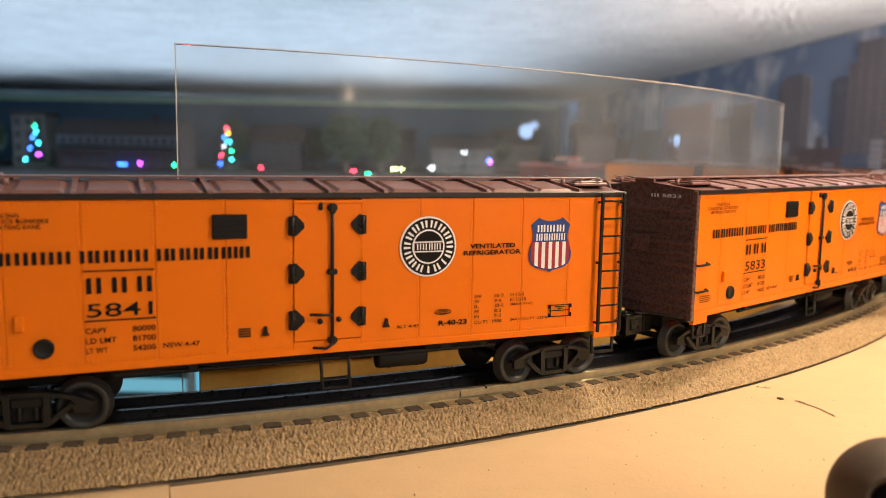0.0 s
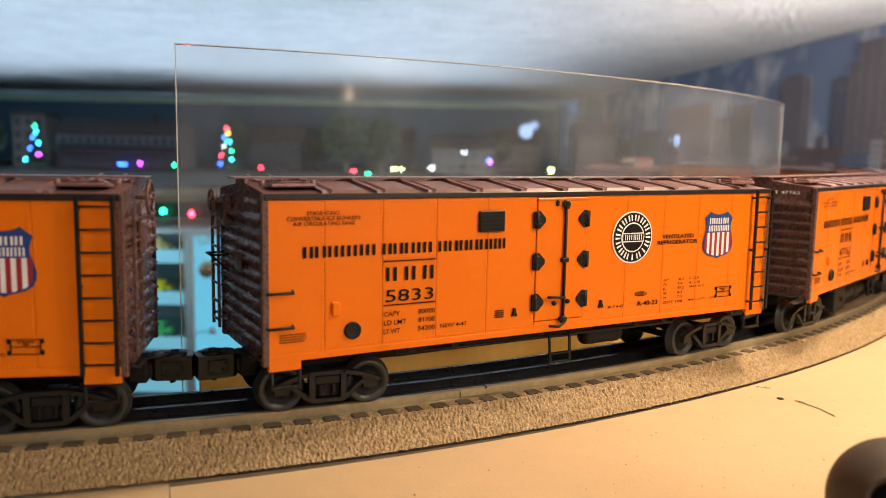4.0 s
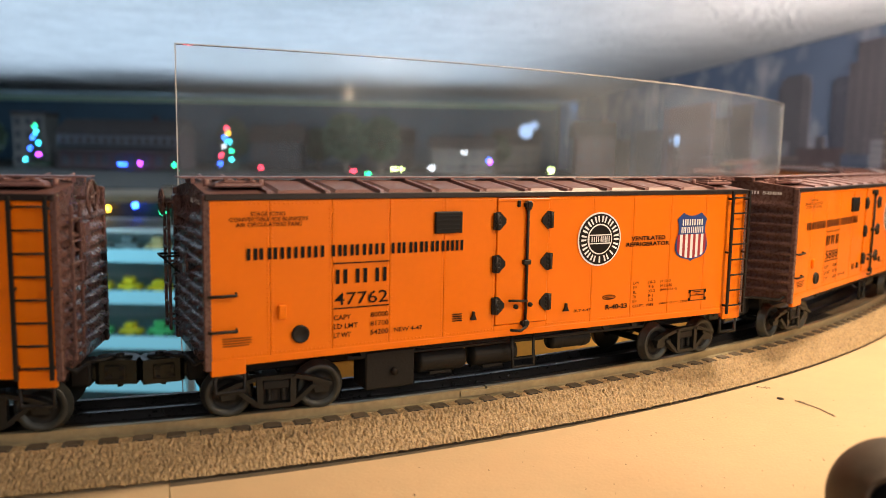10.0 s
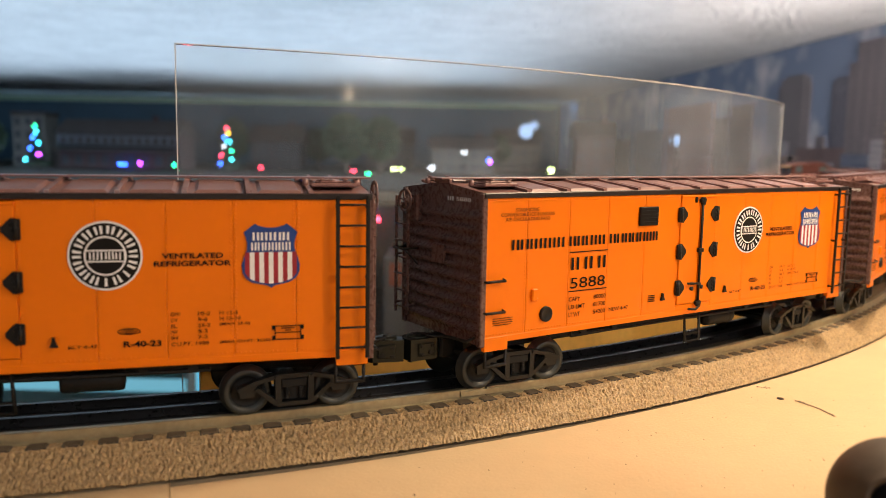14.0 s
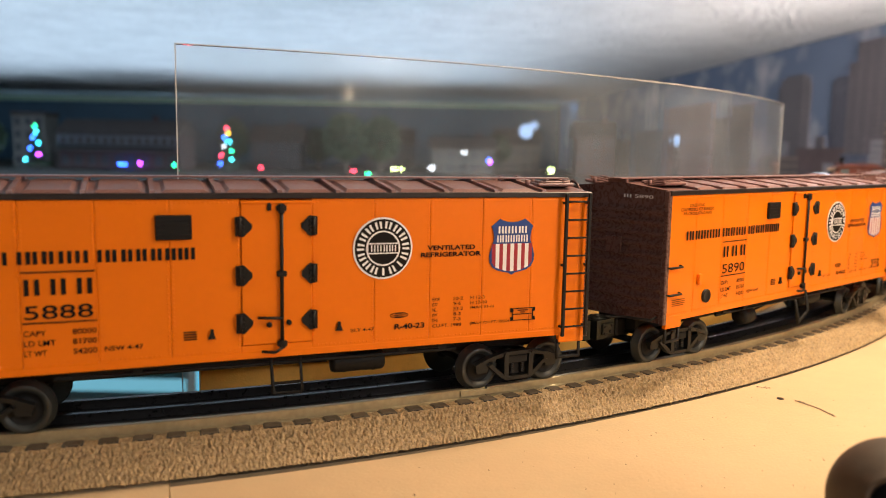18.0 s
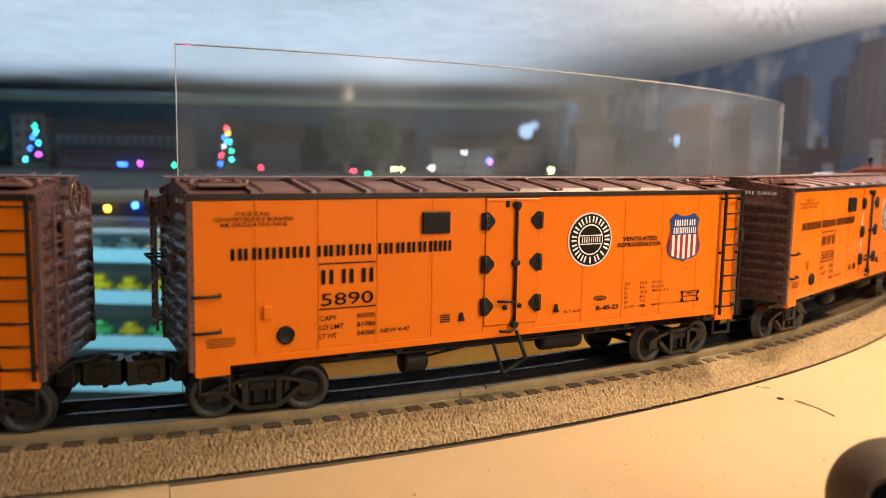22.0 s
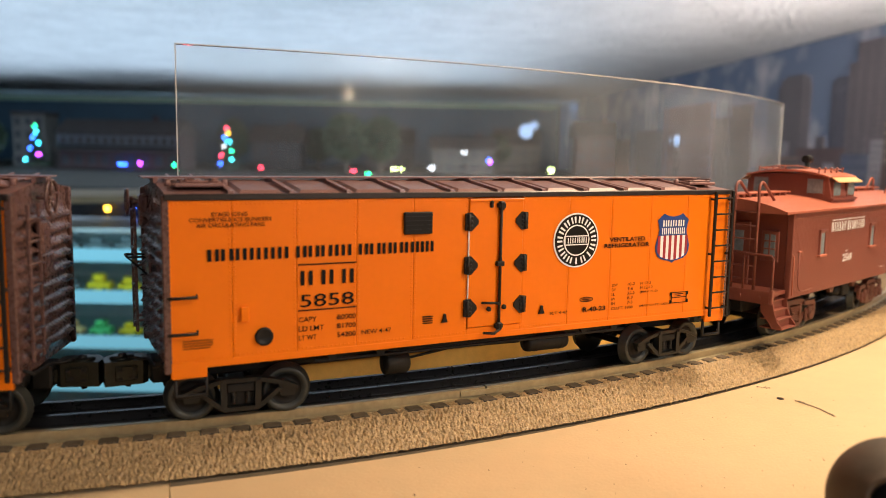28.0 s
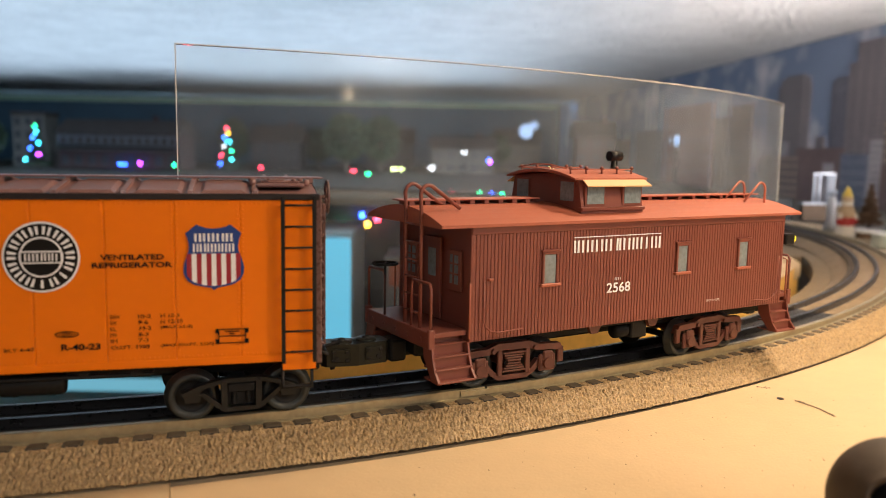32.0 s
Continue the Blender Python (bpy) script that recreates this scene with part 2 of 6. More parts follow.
# brighter copy of the red: lamplight on roof, sills and rails painted in
CABOOSE_LIT = mat("caboose_lit_red", (0.36, 0.108, 0.066), 0.5, var=0.08, scale=80, bump=0.1, bump_scale=2500)
CREAM_PAINT = mat("awning_cream", (0.62, 0.36, 0.17), 0.5, var=0.05)
DARK_GLASS = mat("window_glass", (0.20, 0.25, 0.28), 0.08, var=0.3, scale=90, spec=0.8)
# caboose red darkened: the shade under the floor is in the colour
TRUCK_SHADED = mat("truck_shaded_red", (0.105, 0.034, 0.024), 0.5, var=0.25, scale=150, bump=0.15, bump_scale=1500)
RAIL = mat("rail_metal", (0.38, 0.335, 0.22), 0.36, metal=0.6, var=0.2, scale=60, dark=(0.12, 0.09, 0.05), dark_amount=0.25)
DARK_RAIL = mat("centre_rail_black", (0.03, 0.03, 0.032), 0.3, metal=0.6, var=0.2, scale=60)
BALLAST = mat("tan_ballast", (0.40, 0.285, 0.150), 0.38, var=0.65, scale=700, bump=1.0, bump_scale=1000, relief=0.9, dark=(0.15, 0.10, 0.06), dark_amount=0.5)
BED = mat("roadbed_dark", (0.022, 0.020, 0.019), 0.45, var=0.3, scale=220, bump=0.5, bump_scale=1100)
TIE = mat("tie_brown", (0.105, 0.080, 0.054), 0.65, var=0.3, scale=200, bump=0.4, bump_scale=1500, rand=0.25)
BOARD = mat("cream_board", (0.59, 0.445, 0.272), 0.75, var=0.06, scale=14, bump=0.25, bump_scale=700, dark=(0.40, 0.30, 0.18), dark_amount=0.18)
FAR_BALLAST = mat("far_bed_brown", (0.27, 0.205, 0.135), 0.8, var=0.35, scale=120, bump=0.4, bump_scale=600)
FAR_BOARD = mat("far_board_tan", (0.24, 0.185, 0.12), 0.8, var=0.2, scale=12, bump=0.2, bump_scale=300)
BOARD_EDGE = mat("board_edge", (0.16, 0.11, 0.07), 0.8, var=0.2, scale=60)
RISER = mat("yellow_wood", (0.85, 0.53, 0.13), 0.6, var=0.12, scale=30, bump=0.2)
# mottled tone paints in the small shadows of the stipple, besides the bump
CEILING = mat("ceiling_stipple", (0.70, 0.70, 0.69), 0.9, var=0.17, scale=10, bump=1.0, bump_scale=62, relief=1.6)
WALL = mat("night_wall", (0.035, 0.060, 0.085), 0.8, var=0.25, scale=1.5)
PLAIN_WALL = mat("plain_wall", (0.28, 0.25, 0.22), 0.85, var=0.08, scale=3)
CARPET = mat("dark_carpet", (0.05, 0.05, 0.055), 0.95, var=0.3, scale=20)
ACRYLIC = clear("clear_acrylic", 0.03, (0.97, 0.98, 0.97), 0.062)
# opaque pale tone stands in for lamplight caught in the clear edges
EDGE_GLINT = mat("acrylic_edge_glint", (0.62, 0.60, 0.58), 0.3, var=0.25, scale=30, spec=0.6)
RUBBER = mat("dark_rubber", (0.075, 0.058, 0.046), 0.65, var=0.2, scale=60, bump=0.2)


# ---- the setting ----
def structure(name, mb, material, label, category):
    return tagged(part(name, mb, material), label, category, kind="structure")


# table boards: an outer board, its neighbour beyond the seam, and the ring on which the track lies
def slab(r0, r1, z0, z1, a0, a1, n):
    """A flat ring board whose inner edge r0 may change with the angle."""
    mb = MB()
    v = []
    for i in range(n + 1):
        a = a0 + (a1 - a0) * i / n
        v += [on_circle(r, a, z) for r, z in ((r0(a), z1), (r1, z1), (r1, z0), (r0(a), z0))]
    f = [(4 * i + k, 4 * i + (k + 1) % 4, 4 * i + 4 + (k + 1) % 4, 4 * i + 4 + k) for i in range(n) for k in range(4)]
    return mb.add(v, f + [(0, 1, 2, 3), (4 * n, 4 * n + 3, 4 * n + 2, 4 * n + 1)])


structure("table_board", slab(lambda a: 0.9531 + 0.0030 * max(0.0, (36 - a) / 17) ** 1.3, 1.72, TABLE - 0.018, TABLE, 19.05, 75, 80), BOARD, "cream painted table board that carries the curved track", "table")
# darker than the cream boards: weaker light on the inner lip painted in
structure("track_board", MB().arc([(0.862, TABLE), (0.9528, TABLE), (0.9528, TABLE - 0.018), (0.862, TABLE - 0.018)], 19.05, 75, 60), FAR_BOARD, "board under the curved track, toned down to tan for the weaker light", "table")
mb = MB()
mb.arc([(0.862, TABLE - 0.0004), (1.72, TABLE - 0.0004), (1.72, TABLE - 0.019), (0.862, TABLE - 0.019)], -75, 19.04, 60)
structure("table_board_2", mb, BOARD, "second cream painted table board beyond the seam", "table")
mb = MB()
mb.arc([(0.80, TABLE - 0.002), (1.10, TABLE - 0.002), (1.10, TABLE - 0.019), (0.80, TABLE - 0.019)], 75.05, 270, 120)
structure("table_board_3", mb, FAR_BOARD, "tan table board under the far half of the loop", "table")

# roadbed: tan ballast shoulders, dark bed between the rails
def noise_at(x, y, k):
    return noise.noise(Vector((x * k, y * k, 3.7)))


def shoulder(a0, a1, n, m, inner):
    mb = MB()
    cols = []
    for j in range(m + 1):
        q = j / m
        if inner:
            r, z = 0.8975 - 0.0195 * q, -0.0041 - 0.0117 * q ** 1.15
        else:
            r, z = 0.9345 + 0.0190 * q, -0.0042 - 0.0102 * max(0.0, (q - 0.30) / 0.70) ** 1.1
        cols.append((r, z))
    v = []
    for i in range(n + 1):
        a = a0 + (a1 - a0) * i / n
        for j, (r, z) in enumerate(cols):
            x, y, _ = on_circle(r, a)
            d = 0.0026 * (0.42 - noise.voronoi(Vector((x * 950, y * 950, z * 950)))[0][0]) + 0.0006 * noise_at(x, y, 900)
            v.append((x, y, z + d * (0.25 if j in (0, m) or (j < 0.34 * m and not inner) else 1)))
    w = m + 1
    f = [(i * w + j, i * w + j + 1, (i + 1) * w + j + 1, (i + 1) * w + j) for i in range(n) for j in range(m)]
    mb.add(v, f, True)
    me = mb.mesh("ballast", recalc=False)
    me.materials.append(FAR_BALLAST if inner and a0 > 40 else BED if inner else BALLAST)
    return me


track = tagged(empty("track"), "curved three-rail model railway track on tan ballast roadbed", "track", kind="structure")
part("ballast_shoulder", shoulder(10, 62, 2700, 54, False), None, track)
part("ballast_shoulder", shoulder(62, 200, 700, 8, False), None, track)
part("ballast_shoulder", shoulder(-60, 10, 400, 8, False), None, track)
part("ballast_shoulder", shoulder(-60, 46, 410, 6, True), None, track)
part("ballast_shoulder", shoulder(46, 200, 590, 6, True), None, track)
mb = MB()
mb.arc([(0.8974, -0.0036), (0.9335, -0.0036), (0.9335, -0.0155), (0.8974, -0.0155)], -60, 46, 106)
part("roadbed", mb, BED, track)
mb = MB()
mb.arc([(0.8974, -0.0036), (0.9335, -0.0036), (0.9335, -0.0155), (0.8974, -0.0155)], 46, 200, 154)
part("roadbed", mb, FAR_BALLAST, track, "brown roadbed on the far half")
RAIL_SECTION = [(-0.0015, -0.0003), (-0.0011, 0.0), (0.0011, 0.0), (0.0015, -0.0003), (0.0015, -0.0034), (0.0026, -0.0040), (0.0026, -0.0047), (-0.0026, -0.0047), (-0.0026, -0.0040), (-0.0015, -0.0034)]
for off, a0, a1, material, label in ((0.0165, -60, 26.93, RAIL, "brass-coloured outer rail"), (0.0165, 27.0, 200, RAIL, "brass-coloured outer rail"), (-0.0165, -60, 27.0, DARK_RAIL, ""), (-0.0165, 27.07, 200, DARK_RAIL, ""), (0.0, -60, 200, DARK_RAIL, "blackened centre rail")):
    mb = MB()
    mb.arc([(R + off + a, b) for a, b in RAIL_SECTION], a0, a1, int((a1 - a0) * 1.5))
    part("rail", mb, material, track, label)
mb = MB()
mb.arc([(R + 0.0182, -0.0008), (R + 0.0187, -0.0008), (R + 0.0187, -0.0030), (R + 0.0182, -0.0030)], 26.2, 27.75, 6)
part("rail_joiner", mb, RAIL, track, "worn rail joiner plate")

# sleepers: one mesh shared by all
# the wider dark plate paints a rim of shade round each tie
mb = MB().box(-0.0030, -0.0236, -0.0085, 0.0030, 0.0236, -0.0038, 0.0003).box(-0.0034, -0.0240, -0.0085, 0.0034, 0.0240, -0.00408)
tie_mesh = mb.mesh("tie")
tie_mesh.materials.append(TIE)
tie_mesh.materials.append(BED)
for poly in list(tie_mesh.polygons)[-6:]:
    poly.material_index = 1
for i in range(220):
    a = 8.0 + 0.70 * i
    x, y, _ = on_circle(R, a)
    part("tie", tie_mesh, None, track, at=pose(x, y, 0.0, 0, 0, a))

# yellow wooden rim inside the track, and the guard sheet that stands behind it
mb = MB().arc([(0.846, -0.0062), (0.846, -0.09), (0.8325, -0.09), (0.8325, -0.0062)], 20.0, 62, 60)
rim = tagged(part("wooden_rim", mb, RISER), "yellow-orange varnished wooden rim board inside the curve", "trim", kind="structure")
mb = MB().arc([(0.8464, -0.005), (0.8464, -0.0061), (0.8322, -0.0061), (0.8322, -0.005)], 20.0, 62, 60)
part("rim_cap", mb, BOARD, rim, "cream top strip")
mb = MB().arc([(0.8315, 0.1475), (0.8315, -0.08), (0.8285, -0.08), (0.8285, 0.1475)], 19.5, 59.0, 80)
guard = tagged(empty("acrylic_guard"), "tall clear curved acrylic guard sheet with scratches, dust and lamplight painted into its haze", "screen")
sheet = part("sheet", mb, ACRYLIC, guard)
sheet.visible_shadow = False
mb = MB().arc([(0.8313, 0.1480), (0.8313, 0.14755), (0.8287, 0.14755), (0.8287, 0.1480)], 19.45, 59.03, 80)
part("top_edge", mb, EDGE_GLINT, guard, "top edge strip, painted pale for the lamp's glint in the polished edge")
for a in (19.45, 59.005):
    mb = MB().arc([(0.8312, 0.1475), (0.8312, -0.08), (0.8288, -0.08), (0.8288, 0.1475)], a, a + 0.035, 1)
    part("end_edge", mb, EDGE_GLINT, guard, "upright edge strip, painted pale for the glint in the polished edge")

# room: floor, ceiling, walls
TOP = 0.46
structure("floor", MB().box(-5, -3, -1.0, 3.0, 6.6, -0.98), CARPET, "dark carpeted floor of the train room", "floor")
structure("ceiling", MB().box(-5, -3, TOP, 3.0, 6.6, TOP + 0.02), CEILING, "low white ceiling with a rough stipple finish", "ceiling")
structure("wall_back", MB().box(-5, 6.15, -1.0, 3.0, 6.25, TOP), WALL, "far wall painted as a dark blue night sky", "wall")
structure("wall_left", MB().box(-5.1, -3, -1.0, -5.0, 6.25, TOP), WALL, "side wall in dark blue", "wall")
structure("wall_behind", MB().box(-5, -3.1, -1.0, 3.0, -3.0, TOP), PLAIN_WALL, "plain beige wall", "wall")


def wall_point(u, off=0.0):
    """A place on the side wall: u metres along it, off metres in front of it."""
    d = Vector((-0.0800, 0.9968))
    n = Vector((-0.9968, -0.0800))
    p = Vector((1.18, 2.12)) + d * u + n * off
    return (p.x, p.y)


mb = MB().prism([wall_point(-5.1), wall_point(4.05), wall_point(4.05, -0.1), wall_point(-5.1, -0.1)], "xy", -1.0, TOP)
structure("wall_right", mb, PLAIN_WALL, "plain side wall behind the printed city backdrop", "wall")
# ---- refrigerator cars ----
X0, X1 = -0.1325, 0.1275
SILL, EAVE, ROOF, RIDGE = 0.0232, 0.0818, 0.0838, 0.0872
TRUCKS = (-0.1040, 0.0980)
WHEEL_R = 0.0088
WHEELS = []


def letters(parent, text, x, z, width, height, material=None, bold=0.0, y=-HALF - 0.0005, label=""):
    me = word_mesh(text, width, height, bold)
    if not me.materials:
        me.materials.append(material or INK)
    return part("lettering", me, None, parent, label, pose(x, y, z))


def block(mb, put, x0, x1, z0, z1, stem):
    """Plain upright bars in place of one sign: two, or one where it is narrow."""
    m = (x0 + x1) / 2
    spans = [(m - stem / 2, m + stem / 2)] if x1 - x0 < 2.3 * stem else [(x0, x0 + stem), (x1 - stem, x1)]
    for a, b in spans:
        mb.add([put(p, q) for p, q in ((a, z0), (b, z0), (b, z1), (a, z1))], [(0, 1, 2, 3)])


def bars(parent, words, x, z, width, height, material, stem=0.26, gap=0.22, y=-HALF - 0.0005, name="lettering_bar", label=""):
    """A line of lettering as plain blocks: words gives the widths of the signs in each word."""
    words = [[1.0] * w if isinstance(w, int) else w for w in words]
    total = sum(sum(w) + gap * (len(w) - 1) for w in words) + 0.75 * (len(words) - 1)
    step, at = width / total, x
    mb = MB()
    for w in words:
        for c in w:
            block(mb, lambda p, q: (p, y, q), at, at + c * step, z, z + height, stem * step)
            at += (c + gap) * step
        at += (0.75 - gap) * step
    return part(name, mb.mesh(name, recalc=False), material, parent, label)


def rivets(mb, pts, r=0.00040, y=-HALF):
    for x, z in pts:
        v = [(x, y - r * 1.1, z)] + [(x + r * math.cos(a), y, z + r * math.sin(a)) for a in (0.5, 1.55, 2.6, 3.64, 4.69, 5.74)]
        mb.add(v, [(0, i, i % 6 + 1) for i in range(1, 7)], True)


def round_emblem(car):
    c = (0.0366, 0.0, 0.0627)
    y = -HALF - 0.0003
    disc = part("round_emblem", MB().cyl((c[0], y, c[2]), (c[0], y - 0.0002, c[2]), 0.0119, n=48), WHITE, car, "white-edged black round emblem")
    part("emblem_ring", MB().cyl((c[0], y - 0.0002, c[2]), (c[0], y - 0.00035, c[2]), 0.0112, n=48), INK, disc)
    part("emblem_circle", MB().cyl((c[0], y - 0.00035, c[2]), (c[0], y - 0.00045, c[2]), 0.0068, n=40), WHITE, disc)
    part("emblem_core", MB().cyl((c[0], y - 0.00045, c[2]), (c[0], y - 0.00055, c[2]), 0.0062, n=40), INK, disc)
    part("emblem_band", MB().box(c[0] - 0.0062, y - 0.0007, c[2] - 0.0021, c[0] + 0.0062, y - 0.0005, c[2] + 0.0021), WHITE, disc)
    part("emblem_band", MB().box(c[0] - 0.0060, y - 0.0008, c[2] - 0.0016, c[0] + 0.0060, y - 0.0006, c[2] + 0.0016), INK, disc)
    bars(disc, [[1, 0.5, 1.1, 1, 1]], c[0] - 0.0050, c[2] - 0.0012, 0.0100, 0.0025, WHITE, 0.30, 0.3, y=y - 0.0009)
    # plain blocks round the ring in place of its lettering
    for top, count, span in ((True, 8, 172), (False, 7, 140)):
        for i in range(count):
            mb = MB()
            a = (math.pi / 2 if top else -math.pi / 2) + (i / (count - 1) - 0.5) * radians(span)

            def put(p, q, a=a):
                u, w = math.cos(a - p / 0.0090), math.sin(a - p / 0.0090)
                return (c[0] + q * u, y - 0.0006, c[2] + q * w)
            half = 0.0005 if (not top and i in (3, 5)) else 0.00128
            block(mb, put, -half, half, 0.0076, 0.0104, 0.00085)
            part("emblem_mark", mb.mesh("emblem_mark", recalc=False), WHITE, disc)


def shield_outline(k):
    """Half outline of the shield, then mirrored; k shrinks it."""
    half = [(0.0, 0.0100), (0.0022, 0.0102), (0.0046, 0.0109), (0.0056, 0.0115), (0.0094, 0.0084), (0.0087, 0.0066), (0.0082, 0.0040), (0.0084, 0.0022), (0.0094, -0.0004), (0.0102, -0.0034), (0.0100, -0.0060), (0.0088, -0.0082), (0.0066, -0.0096), (0.0036, -0.0103), (0.0014, -0.0107), (0.0, -0.0116)]
    pts = half + [(-x, z) for x, z in half[-2:0:-1]]
    return [(0.0916 + x * k, 0.0615 + (z + 0.0003) * k) for x, z in pts]


def shield_emblem(car):
    y = -HALF - 0.0003
    shield = part("shield_emblem", MB().prism(shield_outline(1.0), "xz", y, y - 0.0002), BLUE, car, "blue, white and red striped shield emblem")
    cx, cz = 0.0916, 0.0615

    def bottom(x):
        q = abs(x)
        return cz + (-0.0098 + 3.3 * q * q * 10 if q < 0.0088 else -0.0060)
    for i in range(11):
        w = 0.00165
        x = cx + (i - 5) * w
        mb = MB()
        xa, xb = x - w / 2, x + w / 2
        za = bottom(xa - cx)
        zb = bottom(xb - cx)
        mb.add([(xa, y - 0.0003, za), (xb, y - 0.0003, zb), (xb, y - 0.0003, cz + 0.0016), (xa, y - 0.0003, cz + 0.0016)], [(0, 1, 2, 3)])
        part("shield_stripe", mb, RED if i % 2 == 0 else WHITE, shield)
    bars(shield, [[1, 1, 0.5, 1.1, 1]], cx - 0.0064, cz + 0.0058, 0.0128, 0.0029, WHITE, 0.34, 0.24, y=y - 0.0004)
    bars(shield, [[1, 1.1, 1, 0.5, 0.95, 0.5, 1]], cx - 0.0069, cz + 0.0022, 0.0138, 0.0029, WHITE, 0.34, 0.24, y=y - 0.0004)


def ladder(car, x0, x1, z0, z1, y, rungs, material, out):
    """A ladder that stands off a face; out is the way away from it (-y here)."""
    lad = part("ladder", MB().box(x0 - 0.0007, y, z0, x0 + 0.0007, y + out * 0.0012, z1, 0.0002), material, car, "black wire side ladder")
    part("stile", MB().box(x1 - 0.0007, y, z0, x1 + 0.0007, y + out * 0.0012, z1, 0.0002), material, lad)
    for xx in (x0, x1):
        for z in (z0 + 0.004, (z0 + z1) / 2, z1 - 0.004):
            part("standoff", MB().box(xx - 0.0005, -HALF, z - 0.0005, xx + 0.0005, y, z + 0.0005), material, lad)
    for i in range(rungs):
        z = z0 + (z1 - z0) * (i + 0.55) / rungs
        part("rung", MB().tube([(x0, y + out * 0.0008, z), (x1, y + out * 0.0008, z)], 0.00042, 8), material, lad)
    return lad


def truck(car, x, turn, frame_material=None, heavy=False):
    fm = frame_material or TRUCK
    t = part("truck", MB().box(-0.0035, -0.014, 0.0075, 0.0035, 0.014, 0.0120, 0.0008), fm, car, "sprung four-wheel truck", pose(x, 0, 0, 0, 0, turn))
    for sgn in (-1, 1):
        y0, y1 = sgn * 0.0188, sgn * 0.0222
        mb = MB()
        if heavy:
            mb.prism([(-0.0262, 0.0128), (-0.0240, 0.0168), (-0.0130, 0.0172), (-0.0080, 0.0190), (0.0080, 0.0190), (0.0130, 0.0172), (0.0240, 0.0168), (0.0262, 0.0128), (0.0220, 0.0140), (0.0120, 0.0146), (0.0070, 0.0160), (-0.0070, 0.0160), (-0.0120, 0.0146), (-0.0220, 0.0140)], "xz", y0, y1)
            mb.prism([(-0.0150, 0.0100), (-0.0110, 0.0050), (-0.0070, 0.0028), (0.0070, 0.0028), (0.0110, 0.0050), (0.0150, 0.0100), (0.0128, 0.0104), (0.0090, 0.0064), (0.0060, 0.0050), (-0.0060, 0.0050), (-0.0090, 0.0064), (-0.0128, 0.0104)], "xz", y0, y1 - sgn * 0.0006)
            for k in range(4):
                zz = 0.0064 + k * 0.0011
                mb.box(-0.0058 + k * 0.0008, y0, zz, 0.0058 - k * 0.0008, y1 + sgn * 0.0006, zz + 0.0008, 0.0002)
                mb.box(-0.0034 - k * 0.0008, y0, zz + 0.0046, 0.0034 + k * 0.0008, y1 + sgn * 0.0006, zz + 0.0054, 0.0002)
            for q in (-1, 1):
                mb.box(q * 0.0170 - 0.0042, y1 - sgn * 0.001, 0.0050, q * 0.0170 + 0.0042, y1 + sgn * 0.0008, 0.0125, 0.0006)
                mb.box(q * 0.0170 - 0.0026, y1, 0.0090, q * 0.0170 + 0.0026, y1 + sgn * 0.0016, 0.0140, 0.0006)
                mb.box(q * 0.0070 - 0.0012, y1 - sgn * 0.001, 0.0050, q * 0.0070 + 0.0012, y1 + sgn * 0.0004, 0.0160, 0.0003)
                mb.cyl((q * 0.0170, y1, 0.0086), (q * 0.0170, y1 + sgn * 0.0024, 0.0086), 0.0026, n=12)
                mb.box(q * 0.0245 - 0.0016, y1 - sgn * 0.002, 0.0080, q * 0.0245 + 0.0016, y1, 0.0150, 0.0004)
                mb.cyl((q * 0.0105, y1, 0.0160), (q * 0.0105, y1 + sgn * 0.0012, 0.0160), 0.0010, n=8)
        else:
            top = [(-0.0212, 0.0112), (-0.0150, 0.0136), (-0.0066, 0.0156), (0.0066, 0.0156), (0.0150, 0.0136), (0.0212, 0.0112), (0.0208, 0.0098), (0.0146, 0.0122), (0.0064, 0.0140), (-0.0064, 0.0140), (-0.0146, 0.0122), (-0.0208, 0.0098)]
            low = [(-0.0150, 0.0104), (-0.0090, 0.0050), (-0.0060, 0.0032), (0.0060, 0.0032), (0.0090, 0.0050), (0.0150, 0.0104), (0.0134, 0.0110), (0.0076, 0.0062), (0.0052, 0.0048), (-0.0052, 0.0048), (-0.0076, 0.0062), (-0.0134, 0.0110)]
            for poly in (top, low):
                mb.prism(poly, "xz", y0, y1)
            for q in (-1, 1):
                mb.prism([(q * 0.0050, 0.0040), (q * 0.0072, 0.0052), (q * 0.0074, 0.0150), (q * 0.0052, 0.0150)], "xz", y0, y1 + sgn * 0.0004)
                mb.prism([(q * 0.0140, 0.0128), (q * 0.0206, 0.0108), (q * 0.0200, 0.0072), (q * 0.0150, 0.0072), (q * 0.0140, 0.0100)], "xz", y0 + sgn * 0.0004, y1 - sgn * 0.0012)
                mb.cyl((q * 0.0068, y1, 0.0145), (q * 0.0068, y1 + sgn * 0.0010, 0.0145), 0.0007, n=8)
        sf = part("side_frame", mb, fm, t)
        if not heavy:
            part("bolster_end", MB().box(-0.0050, y0, 0.0102, 0.0050, y1 - sgn * 0.0004, 0.0136, 0.0004).box(-0.0048, y0, 0.0052, 0.0048, y0 + sgn * 0.0012, 0.0100), UNDER, sf)
        for q in (-0.0026, 0.0026) if not heavy else (-0.0030, 0.0030):
            mb = MB()
            for i in range(7):
                mb.lathe((q, sgn * 0.0208, 0.0058 + i * 0.0009), "z", [(0.0009, 0.0), (0.00115, 0.0004), (0.0009, 0.0008)], 8)
            part("spring", mb, UNDER, sf)
    for q in (-1, 1):
        mb = MB().cyl((0, -0.019, 0), (0, 0.019, 0), 0.0016, n=10)
